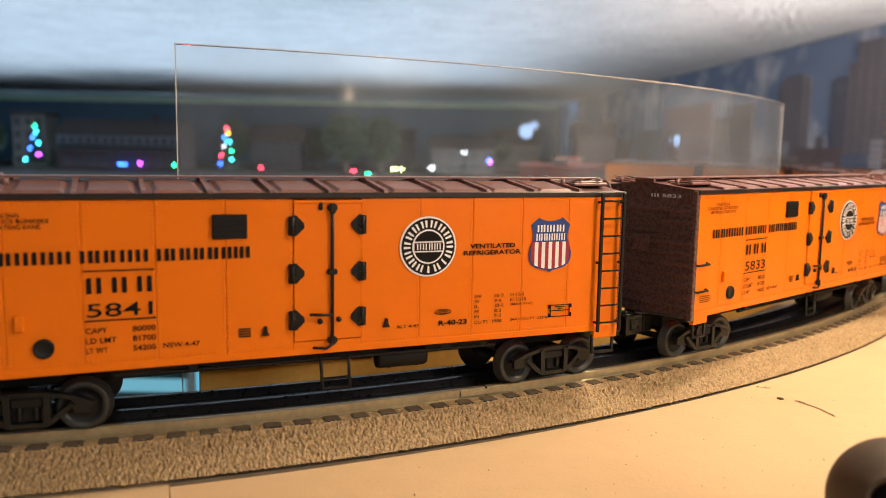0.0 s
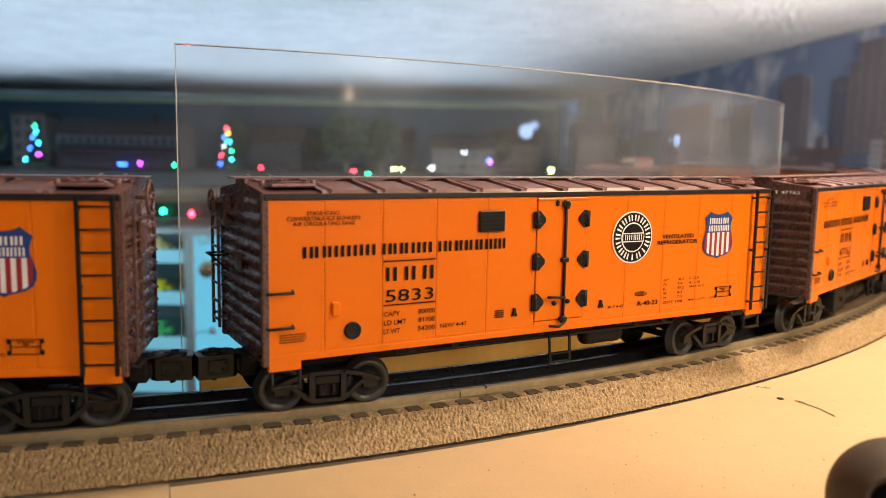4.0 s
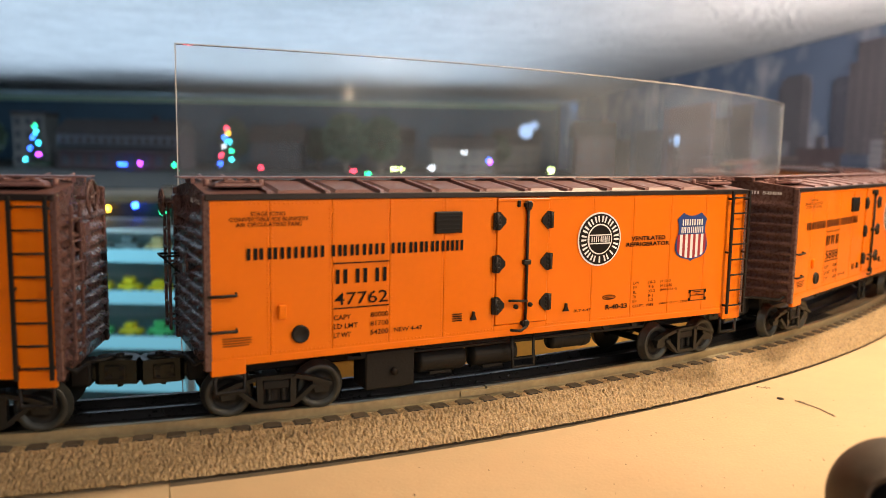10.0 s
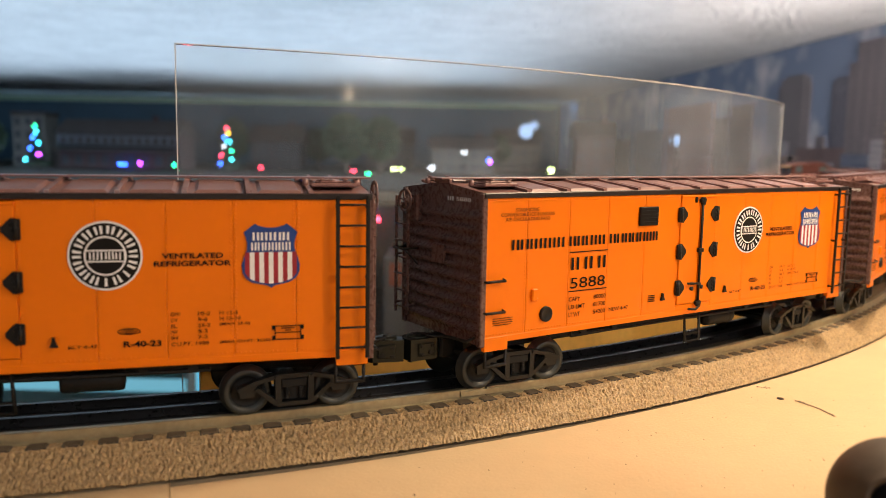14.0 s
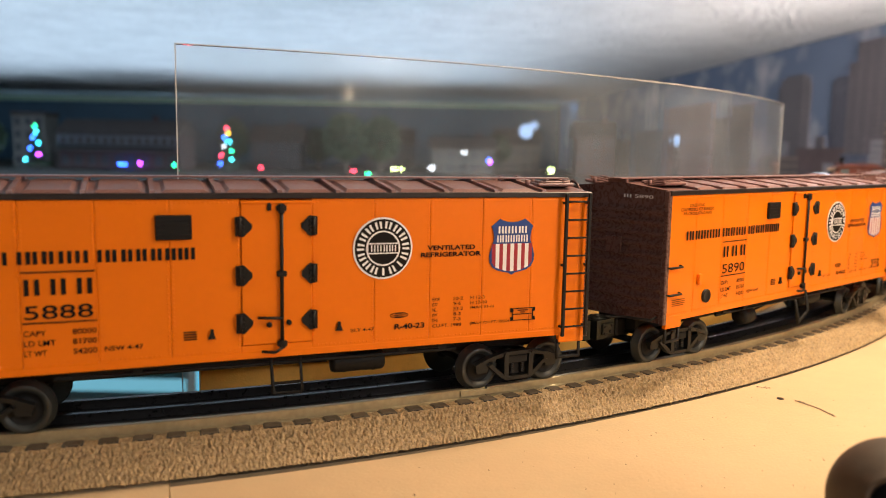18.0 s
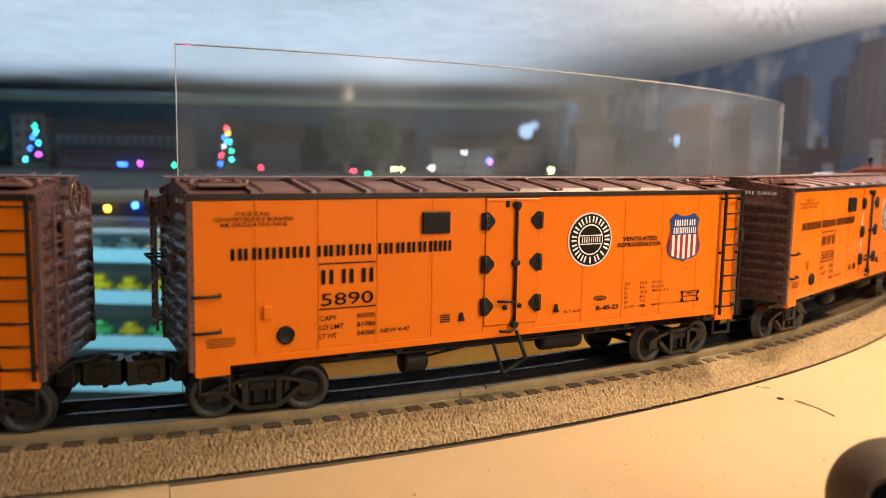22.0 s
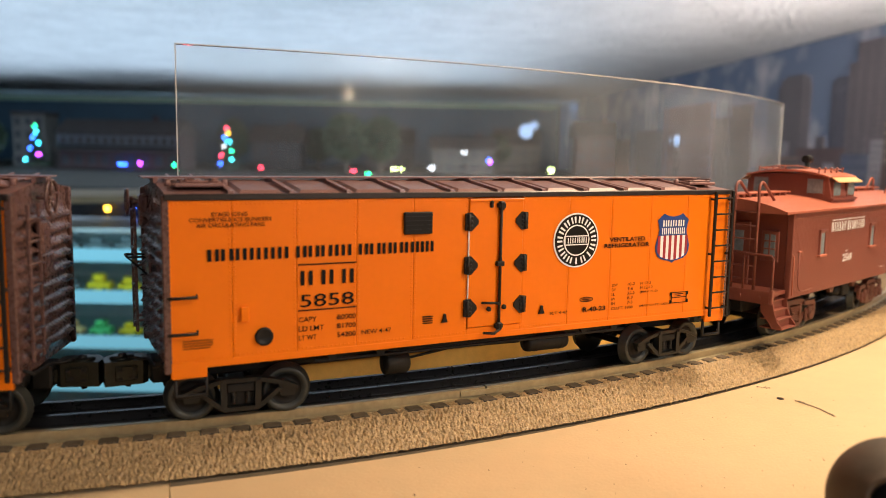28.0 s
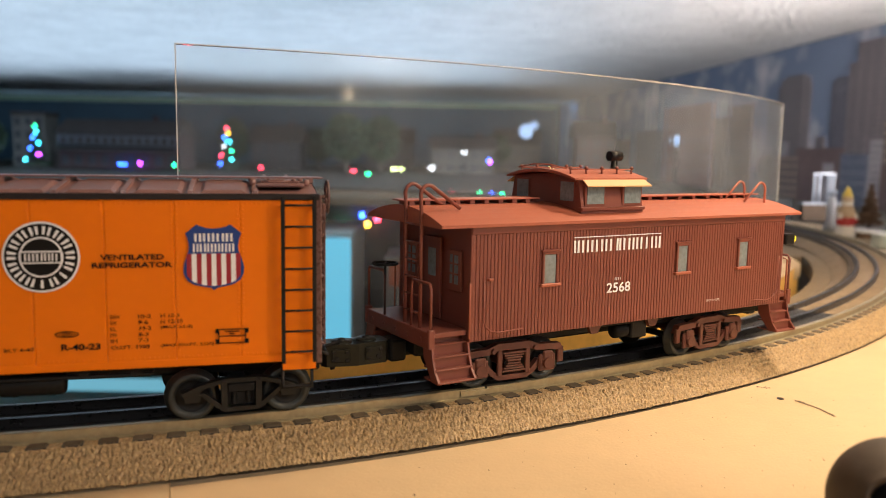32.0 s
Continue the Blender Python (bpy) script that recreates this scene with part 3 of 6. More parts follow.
        for sgn in (-1, 1):
            prof = [(0.0, 0.0), (0.0028, 0.0), (0.0030, -0.0006), (0.0060, -0.0001), (0.0066, 0.0010), (0.0083, 0.0012), (0.0087, 0.0008), (WHEEL_R, -0.0016), (0.0098, -0.0022), (0.0099, -0.0030), (0.0088, -0.0032), (0.0030, -0.0026), (0.0016, -0.0034)]
            mb.lathe((0, sgn * 0.0173, 0), "y", [(r, sgn * hgt) for r, hgt in prof], 28)
        wheels = mb.mesh("wheelset")
        wheels.materials.append(WHEEL)
        wheels.materials.append(UNDER)
        for poly in wheels.polygons:
            if math.hypot(poly.center.x, poly.center.z) < 0.0050:
                poly.material_index = 1
        w = part("wheelset", wheels, None, t, "grey steel wheels with dark hubs", pose(q * 0.0172, 0, WHEEL_R))
        WHEELS.append((w, q * 0.0172))
    return t


def couplers(car, x0, x1):
    for x, d in ((x0, -1), (x1, 1)):
        c = part("coupler", MB().box(x - d * 0.020, -0.0035, 0.0140, x + d * 0.0055, 0.0035, 0.0200, 0.0008), COUPLER, car, "dark die-cast knuckle coupler")
        y0, y1 = (-0.0062, 0.0050) if d < 0 else (-0.0050, 0.0062)
        part("knuckle", MB().prism([(x + d * 0.0040, y0 * 0.6), (x + d * 0.0060, y0), (x + d * 0.0190, y0), (x + d * 0.0192, y1 * 0.3), (x + d * 0.0165, y1), (x + d * 0.0060, y1), (x + d * 0.0040, y1 * 0.6)], "xy", 0.0132, 0.0222), COUPLER, c)
        part("knuckle_jaw", MB().lathe((x + d * 0.0125, -0.0005, 0.0), "z", [(0.0, 0.0232), (0.0040, 0.0231), (0.0044, 0.0226), (0.0044, 0.0222)], 16), COUPLER, c)
        part("knuckle_pin", MB().lathe((x + d * 0.0125, -0.0005, 0.0), "z", [(0.0, 0.0240), (0.0014, 0.0238), (0.0016, 0.0231)], 10), TRUCK, c)
        part("lock_plate", MB().box(x + d * 0.0080, y0 - 0.0009, 0.0150, x + d * 0.0155, y0 - 0.0001, 0.0205, 0.0003), COUPLER, c)
        for qx in (0.0088, 0.0140):
            for qz in (0.0158, 0.0192):
                part("lug", MB().box(x + d * qx - 0.0008, y0 - 0.0014, qz - 0.0006, x + d * qx + 0.0008, y0 - 0.0008, qz + 0.0006, 0.0002), BLACK, c)
        part("lock_pin", MB().cyl((x + d * 0.0100, y0 - 0.0016, 0.0165), (x + d * 0.0100, y0, 0.0165), 0.0009, n=8), BLACK, c)
        part("draft_gear", MB().box(x - d * 0.004, -0.0055, 0.0125, x + d * 0.0032, 0.0055, 0.0215, 0.0008), UNDER, c)


def corrugated_end(car, x, d, number_bar=True):
    """A pressed steel end wall with bellied ribs; d is the way it faces along x."""
    mb = MB()
    n_y, ribs = 16, 10
    prof = []
    for i in range(ribs):
        z0 = 0.0258 + i * (0.0765 - 0.0258) / ribs
        h = (0.0765 - 0.0258) / ribs
        prof += [(z0, 0.0), (z0 + h * 0.25, 0.25), (z0 + h * 0.5, 1.0), (z0 + h * 0.75, 0.25)]
    prof = [(SILL - 0.001, 0.0)] + prof + [(0.0770, 0.0), (0.0840, 0.0)]
    v = []
    for zz, e in prof:
        for j in range(n_y + 1):
            q = j / n_y
            y = -0.0292 + 0.0584 * q
            taper = min(1.0, 0.4 + min(q, 1 - q) * 9.0)
            v.append((x + d * (0.0002 + 0.0032 * e * taper * (0.55 + 0.45 * abs(math.cos(q * 9.4)))), y, zz))
    w = n_y + 1
    f = [(i * w + j, i * w + j + 1, (i + 1) * w + j + 1, (i + 1) * w + j) for i in range(len(prof) - 1) for j in range(n_y)]
    mb.add(v, f, True)
    mb.add([(x + d * 0.0004, -0.0292, 0.0838), (x + d * 0.0004, 0.0292, 0.0838), (x + d * 0.0004, 0.0, RIDGE)], [(0, 1, 2)])
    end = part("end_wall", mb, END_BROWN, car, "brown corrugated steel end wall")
    part("defect_board", MB().box(x + d * 0.0018, 0.0005 - 0.006, 0.0530, x + d * 0.0030, 0.0095 - 0.006, 0.0610, 0.0003), END_BROWN, end)
    # corner posts
    for s in (-1, 1):
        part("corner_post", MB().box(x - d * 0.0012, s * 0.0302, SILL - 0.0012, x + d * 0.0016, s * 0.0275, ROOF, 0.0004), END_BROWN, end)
    part("uncoupling_lever", MB().tube([(x + d * 0.001, -0.0260, 0.0255), (x + d * 0.0040, -0.0250, 0.0240), (x + d * 0.0040, -0.0100, 0.0232), (x + d * 0.0075, -0.0060, 0.0228), (x + d * 0.0110, -0.0050, 0.0236)], 0.0006, 6), BLACK, end)
    part("air_hose", MB().tube([(x + d * 0.002, 0.0080, 0.0200), (x + d * 0.006, 0.0085, 0.0180), (x + d * 0.009, 0.0090, 0.0130), (x + d * 0.010, 0.0090, 0.0085)], 0.0011, 8), BLACK, end)
    # ladder of the end, beside the far corner
    yy, out = (0.0250, 0.0016) if d < 0 else (-0.0165, 0.0)
    for off in (-0.005, 0.005):
        part("end_stile", MB().box(x + d * (0.0026 + out), yy + off - 0.0006, 0.027, x + d * (0.0038 + out), yy + off + 0.0006, 0.0800, 0.0002), END_BROWN, end)
        for zz in (0.031, 0.053, 0.076):
            part("stile_bracket", MB().box(x, yy + off - 0.0005, zz, x + d * (0.0030 + out), yy + off + 0.0005, zz + 0.001), END_BROWN, end)
    for i in range(7):
        zz = 0.030 + i * 0.0075
        part("end_rung", MB().tube([(x + d * (0.0034 + out), yy - 0.0062, zz), (x + d * (0.0034 + out), yy + 0.0062, zz)], 0.0005, 6), END_BROWN, end)
    return end


def reefer():
    car = empty("refrigerator_car")
    # shell inside the panels
    part("body", MB().box(X0 + 0.001, -HALF + 0.0012, SILL + 0.001, X1 - 0.001, HALF - 0.0012, ROOF - 0.001), ORANGE, car)
    seams = [X0, -0.1108, -0.0875, -0.0643, -0.0407, -0.0166, 0.0092, 0.0333, 0.0560, 0.0785, 0.1005, X1]
    for a, b in zip(seams, seams[1:]):
        if abs(a + 0.0166) < 1e-6:
            continue
        mb = MB().box(a + 0.00005, -HALF, SILL + 0.0022, b - 0.00005, -HALF + 0.0012, EAVE, 0.00014)
        pts = [(a + 0.0009, SILL + 0.004 + i * 0.00165) for i in range(34)] + [(b - 0.0009, SILL + 0.004 + i * 0.00165) for i in range(34)]
        pts += [(a + 0.0022 + i * 0.0016, EAVE - 0.0012) for i in range(int((b - a - 0.003) / 0.0016))]
        pts += [(a + 0.0022 + i * 0.0016, SILL + 0.0036) for i in range(int((b - a - 0.003) / 0.0016))]
        rivets(mb, pts)
        part("side_panel", mb, ORANGE, car)
        part("side_panel", MB().box(a + 0.00012, HALF - 0.0012, SILL + 0.0022, b - 0.00012, HALF, EAVE, 0.00012), ORANGE, car)
    sill = MB().box(X0 + 0.012, -HALF - 0.0002, SILL, X1 - 0.012, -HALF + 0.002, SILL + 0.0026, 0.0002)
    part("side_sill", sill, ORANGE, car)
    part("side_sill", MB().box(X0 + 0.012, HALF - 0.002, SILL, X1 - 0.012, HALF + 0.0002, SILL + 0.0026, 0.0002), ORANGE, car)
    for x in (X0 + 0.0006, X1 - 0.0126):
        part("sill_plate", MB().box(x, -HALF - 0.0003, SILL - 0.0032, x + 0.012, -HALF + 0.002, SILL + 0.0026, 0.0002), ORANGE, car)
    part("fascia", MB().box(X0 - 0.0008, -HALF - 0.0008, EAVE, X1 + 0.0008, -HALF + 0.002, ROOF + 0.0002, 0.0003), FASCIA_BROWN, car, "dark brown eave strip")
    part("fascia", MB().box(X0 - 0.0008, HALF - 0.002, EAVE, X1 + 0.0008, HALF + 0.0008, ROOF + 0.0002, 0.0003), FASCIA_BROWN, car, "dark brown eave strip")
    # roof: panels with raised middles, ribs between them
    mb = MB()
    sec = [(-HALF - 0.0004, ROOF), (0.0, RIDGE), (HALF + 0.0004, ROOF), (HALF, ROOF - 0.001), (-HALF, ROOF - 0.001)]
    mb.prism(sec, "yz", X0, X1)
    roof = part("roof", mb, ROOF_BROWN, car, "brown pressed steel roof")
    n = 12
    step = (X1 - X0) / n
    for i in range(1, n - 1):
        x = X0 + step * i
        for s in (-1, 1):
            y0, y1 = s * 0.0285, s * 0.0055
            z0, z1 = ROOF + 0.00018, ROOF + (RIDGE - ROOF) * 0.80
            pts = [(x + 0.0030, y0, z0), (x + step - 0.0030, y0, z0), (x + step - 0.0030, y1, z1), (x + 0.0030, y1, z1)]
            inn = [(x + 0.0044, y0 * 0.95, z0 + 0.0011), (x + step - 0.0044, y0 * 0.95, z0 + 0.0011), (x + step - 0.0044, y1 * 1.25, z1 + 0.0009), (x + 0.0044, y1 * 1.25, z1 + 0.0009)]
            part("roof_panel", MB().add(pts + inn, [(4, 5, 6, 7), (0, 1, 5, 4), (1, 2, 6, 5), (2, 3, 7, 6), (3, 0, 4, 7)]), ROOF_BROWN, roof)
    for i in range(1, n):
        x = X0 + step * i
        for s in (-1, 1):
            mb = MB()
            prof = [(s * 0.0302, ROOF + 0.0002), (s * 0.0300, ROOF + 0.0012), (s * 0.004, RIDGE + 0.0009), (s * 0.004, RIDGE - 0.0008)]
            mb.prism(prof, "yz", x - 0.0009, x + 0.0009)
            part("roof_rib", mb, ROOF_BROWN, roof)
    # running board of three planks on small brackets
    for k in (-1, 0, 1):
        part("running_board_plank", MB().box(X0 - 0.0045, k * 0.0036 - 0.0017, 0.0884, X1 + 0.0045, k * 0.0036 + 0.0017, 0.0890, 0.0001), ROOF_BROWN, roof)
    for i in range(n + 1):
        x = X0 + step * i
        part("board_bracket", MB().box(x - 0.0007, -0.0055, RIDGE - 0.0005, x + 0.0007, 0.0055, 0.0884, 0.0001), ROOF_BROWN, roof)
    # ice hatches near the corners
    for x in (X0 + 0.0125, X1 - 0.0125):
        for s in (-1, 1):
            zc = ROOF + (RIDGE - ROOF) * 0.42
            mb = MB().box(-0.0085, -0.0075, 0.0, 0.0085, 0.0075, 0.0014, 0.0004).box(-0.0068, -0.0060, 0.0014, 0.0068, 0.0060, 0.0024, 0.0005)
            h = part("ice_hatch", mb, ROOF_BROWN, roof, "raised ice hatch", pose(x, s * 0.0165, zc, s * 7.0, 0, 0))
            for q in (-0.0045, 0.0045):
                part("hatch_strap", MB().box(q - 0.0006, -0.0080, 0.0024, q + 0.0006, 0.0082, 0.0030, 0.0002), ROOF_BROWN, h)
            part("hatch_latch", MB().box(-0.0030, -s * 0.0090 - 0.0008, 0.0006, 0.0030, -s * 0.0090 + 0.0008, 0.0036, 0.0003), ROOF_BROWN, h)
            part("hatch_lug", MB().cyl((-0.0098, 0, 0.0008), (-0.0098, 0, 0.0032), 0.0011, n=8).cyl((0.0098, 0, 0.0008), (0.0098, 0, 0.0032), 0.0011, n=8), ROOF_BROWN, h)
    corrugated_end(car, X0, -1)
    corrugated_end(car, X1, 1)
    # brake wheel on the trailing end
    bx, bz = X1 + 0.0060, 0.0815
    mb = MB().cyl((X1 + 0.001, -0.006, bz), (bx + 0.0008, -0.006, bz), 0.0008, n=8)
    wheel = part("brake_wheel", mb, END_BROWN, car, "brown hand brake wheel")
    ring = [(bx, -0.006 + 0.0062 * math.cos(a), bz + 0.0062 * math.sin(a)) for a in [2 * math.pi * i / 20 for i in range(21)]]
    part("rim", MB().tube(ring, 0.0006, 6), END_BROWN, wheel)
    for i in range(5):
        a = 2 * math.pi * i / 5 + 0.3
        part("spoke", MB().tube([(bx - 0.0006, -0.006, bz), (bx, -0.006 + 0.0062 * math.cos(a), bz + 0.0062 * math.sin(a))], 0.0005, 5), END_BROWN, wheel)
    part("gear_box", MB().box(X1 + 0.001, -0.0105, 0.062, X1 + 0.0042, -0.0025, 0.0735, 0.0006), END_BROWN, wheel)
    # the second brake gear seen at the leading end
    bx = X0 - 0.0075
    ring = [(bx, 0.0185 + 0.0048 * math.cos(a), 0.0785 + 0.0048 * math.sin(a)) for a in [2 * math.pi * i / 18 for i in range(19)]]
    g2 = part("end_hand_wheel", MB().tube(ring, 0.0006, 6), END_BROWN, car)
    part("wheel_shaft", MB().cyl((bx - 0.0004, 0.0185, 0.0785), (X0, 0.0185, 0.0785), 0.0010, n=8), END_BROWN, g2)
    for i in range(3):
        a = math.pi * i / 3 + 0.2
        part("wheel_spoke", MB().cyl((bx, 0.0185 + 0.0046 * math.cos(a), 0.0785 + 0.0046 * math.sin(a)), (bx, 0.0185 - 0.0046 * math.cos(a), 0.0785 - 0.0046 * math.sin(a)), 0.0004, n=6), END_BROWN, g2)
    part("wheel_housing", MB().box(X0 - 0.0035, 0.0150, 0.0690, X0, 0.0220, 0.0815, 0.0008), END_BROWN, g2)
    part("step_wire", MB().tube([(X0 - 0.001, 0.018, 0.057), (X0 - 0.008, 0.018, 0.057), (X0 - 0.008, 0.027, 0.057), (X0 - 0.001, 0.027, 0.057)], 0.0004, 6).tube([(X0 - 0.008, 0.018, 0.057), (X0 - 0.001, 0.018, 0.050)], 0.0004, 6), BLACK, g2)
    # side door of two leaves with hinges and lock rod
    for a, b in ((-0.0166, -0.0024), (-0.0020, 0.0092)):
        part("door_leaf", MB().box(a + 0.0002, -HALF - 0.0006, 0.0285, b - 0.0001, -HALF + 0.0010, 0.0803, 0.00025), ORANGE, car)
    part("door_sill_panel", MB().box(-0.0166, -HALF, SILL + 0.0022, 0.0092, -HALF + 0.0012, 0.0282, 0.0001), ORANGE, car)
    part("door_rail", MB().box(-0.0166, -HALF - 0.0011, 0.0800, 0.0094, -HALF + 0.001, 0.0812, 0.0002), ORANGE, car)
    for zz in (0.0720, 0.0543, 0.0368):
        for x, s in ((-0.0163, 1), (0.0088, -1)):
            pts = [(x - s * 0.0022, zz - 0.0034), (x + s * 0.0006, zz - 0.0038), (x + s * 0.0036, zz - 0.0008), (x + s * 0.0036, zz + 0.0008), (x + s * 0.0006, zz + 0.0038), (x - s * 0.0022, zz + 0.0034)]
            hg = part("hinge", MB().prism(pts, "xz", -HALF - 0.0004, -HALF - 0.0014), BLACK, car, "black strap hinge")
            for dz in (-0.0018, 0.0, 0.0018):
                part("hinge_knuckle", MB().box(x - s * 0.0019, -HALF - 0.0018, zz + dz - 0.0006, x + s * 0.0010, -HALF - 0.0012, zz + dz + 0.0006, 0.0002), BLACK, hg)
            part("hinge_pin", MB().cyl((x - s * 0.0008, -HALF - 0.0014, zz - 0.0032), (x - s * 0.0008, -HALF - 0.0014, zz + 0.0032), 0.0008, n=8), BLACK, hg)
    rod = part("lock_rod", MB().cyl((-0.0022, -HALF - 0.0016, 0.0275), (-0.0022, -HALF - 0.0016, 0.0800), 0.00065, n=8), BLACK, car, "black door lock rod")
    for zz in (0.0785, 0.0545, 0.0285):
        part("rod_guide", MB().box(-0.0040, -HALF - 0.0024, zz - 0.0010, -0.0004, -HALF - 0.0004, zz + 0.0010, 0.0003), BLACK, rod)
    part("rod_cam", MB().box(-0.0033, -HALF - 0.0028, 0.0765, -0.0011, -HALF - 0.0006, 0.0802, 0.0004), BLACK, rod)
    part("rod_cam", MB().box(-0.0033, -HALF - 0.0028, 0.0268, -0.0011, -HALF - 0.0006, 0.0300, 0.0004), BLACK, rod)
    part("door_handle", MB().tube([(-0.0110, -HALF - 0.0022, 0.0388), (-0.0022, -HALF - 0.0026, 0.0382)], 0.0006, 6).tube([(-0.0098, -HALF - 0.0022, 0.0262), (-0.0050, -HALF - 0.0026, 0.0256), (-0.0022, -HALF - 0.0026, 0.0272)], 0.0006, 6), BLACK, rod)
    part("latch_knob", MB().lathe((-0.0068, -HALF - 0.0006, 0.0358), "y", [(0.0010, 0.0), (0.0010, -0.0010), (0.0, -0.0012)], 10).lathe((0.0004, -HALF - 0.0006, 0.0362), "y", [(0.0010, 0.0), (0.0010, -0.0010), (0.0, -0.0012)], 10), BLACK, rod)
    part("door_keeper", MB().box(-0.0072, -HALF - 0.0016, 0.0776, -0.0058, -HALF - 0.0004, 0.0804, 0.0003), BLACK, car)
    # vent plate, fan plug, small boxes
    vp = part("vent_plate", MB().box(-0.0453, -HALF - 0.0014, 0.0678, -0.0332, -HALF, 0.0764, 0.0003), BLACK, car, "black square vent plate")
    for i in range(4):
        part("vent_line", MB().box(-0.0448, -HALF - 0.0018, 0.0694 + i * 0.0017, -0.0337, -HALF - 0.0013, 0.0697 + i * 0.0017), BLACK, vp)
    fp = part("fan_plug", MB().lathe((-0.0998, -HALF, 0.0326), "y", [(0.0033, 0.0), (0.0033, -0.0010), (0.0029, -0.0013), (0.0024, -0.0009), (0.0, -0.0009)], 26), BLACK, car, "round black fan plug")
    part("route_box", MB().box(-0.1082, -HALF - 0.0016, 0.0388, -0.1052, -HALF, 0.0440, 0.0004), ORANGE, car)
    for x in (-0.0270, 0.0195):
        mk = MB().prism([(x - 0.0014, 0.0318), (x + 0.0014, 0.0318), (x + 0.0006, 0.0336), (x + 0.0004, 0.0352), (x - 0.0004, 0.0352), (x - 0.0006, 0.0336)], "xz", -HALF - 0.0002, -HALF - 0.0012)
        part("tack_holder", mk, BLACK, car)
    # ladder and grab irons
    ladder(car, 0.1152, 0.1262, 0.0232, 0.0835, -HALF - 0.0022, 8, BLACK, -1)
    for zz in (0.0487, 0.0360):
        part("grab_iron", MB().tube([(-0.1325, -HALF - 0.0002, zz), (-0.1325, -HALF - 0.0018, zz), (-0.1230, -HALF - 0.0018, zz), (-0.1230, -HALF, zz + 0.0006)], 0.0004, 6), BLACK, car, "thin wire grab iron")
    for x in (X0 + 0.002, X1 - 0.0125):
        part("stirrup_step", MB().tube([(x, -HALF + 0.001, SILL - 0.002), (x, -HALF + 0.001, 0.0135), (x + 0.0105, -HALF + 0.001, 0.0135), (x + 0.0105, -HALF + 0.001, SILL - 0.002)], 0.0007, 6), BLACK, car, "black wire stirrup step")
    # lettering
    letters(car, "STAGE ICING", -0.1177, 0.0763, 0.0124, 0.0014, bold=0.008)
    letters(car, "CONVERTIBLE ICE BUNKERS", -0.1251, 0.0744, 0.0283, 0.0014, bold=0.008)
    letters(car, "AIR CIRCULATING FANS", -0.1228, 0.0725, 0.0236, 0.0014, bold=0.008)
    bars(car, [[1, 1.1, 1, 0.55, 1, 0.55, 1], [1, 1.05, 1.1, 0.55, 1], [1, 1.1, 1, 1.05, 1, 0.9, 0.9]], -0.1192, 0.0607, 0.0869, 0.0042, INK, 0.34, 0.2)
    bars(car, [1, 1, 1], -0.0862, 0.0503, 0.0205, 0.0054, INK, 0.32, 0.2)
    part("lettering_rule", MB().box(-0.0872, -HALF - 0.0006, 0.0578, -0.0646, -HALF - 0.0003, 0.0582), INK, car)
    part("lettering_rule", MB().box(-0.0872, -HALF - 0.0006, 0.0408, -0.0646, -HALF - 0.0003, 0.0412), INK, car)
    for k, (a, b) in enumerate((("CAPY", "80000"), ("LD LMT", "81700"), ("LT WT", "54200"))):
        zz = 0.0366 - k * 0.0034
        letters(car, a, -0.0870, zz, 0.0068 if k != 1 else 0.0096, 0.0019, bold=0.008)
        letters(car, b, -0.0722, zz, 0.0074, 0.0019, bold=0.008)
    letters(car, "NEW 4-47", -0.0624, 0.0300, 0.0123, 0.0017, bold=0.008)
    letters(car, "BLT 4-47", 0.0240, 0.0308, 0.0092, 0.0012, bold=0.008)
    letters(car, "R-40-23", 0.0415, 0.0306, 0.0124, 0.0022, bold=0.03)
    letters(car, "VENTILATED", 0.0547, 0.0613, 0.0204, 0.0019, bold=0.03)
    letters(car, "REFRIGERATOR", 0.0520, 0.0586, 0.0258, 0.0019, bold=0.03)
    rows = (("EXW", "10-2", "H 12-3"), ("EW", "9-6", "H 12-10"), ("IL", "33-2", "(MAX 33-0)"), ("IW", "8-3", ""), ("IH", "7-3", ""))
    for k, row in enumerate(rows):
        zz = 0.0410 - k * 0.0021
        for txt, xx in zip(row, (0.0572, 0.0662, 0.0735)):
            if txt:
                letters(car, txt, xx, zz, 0.00105 * len(txt), 0.0013, bold=0.008)
    letters(car, "CU.FT. 1988", 0.0572, 0.0303, 0.0125, 0.0013, bold=0.008)
    letters(car, "(MAX CU.FT. 2220)", 0.0735, 0.0303, 0.0176, 0.0013, bold=0.008)
    for k in range(4):
        part("lettering_rule", MB().box(-0.1280, -HALF - 0.0005, 0.0304 + k * 0.0009, -0.1178 - (0.001 if k == 0 else 0), -HALF - 0.0003, 0.0306 + k * 0.0009), INK, car)
    for k in range(4):
        part("lettering_rule", MB().box(-0.0366, -HALF - 0.0005, 0.0318 + k * 0.0009, -0.0322, -HALF - 0.0003, 0.0322 + k * 0.0009), INK, car)
    fr = MB()
    for x0, z0, x1, z1 in ((0.0927, 0.0309, 0.1021, 0.0312), (0.0927, 0.0334, 0.1021, 0.0337), (0.0927, 0.0358, 0.1021, 0.0361), (0.0926, 0.0309, 0.0930, 0.0361), (0.1018, 0.0309, 0.1022, 0.0361)):
        fr.box(x0, -HALF - 0.0005, z0, x1, -HALF - 0.0003, z1)
    for x in (0.0922, 0.1026):
        for z in (0.0316, 0.0354):
            fr.box(x - 0.0005, -HALF - 0.0005, z - 0.0008, x + 0.0005, -HALF - 0.0003, z + 0.0008)
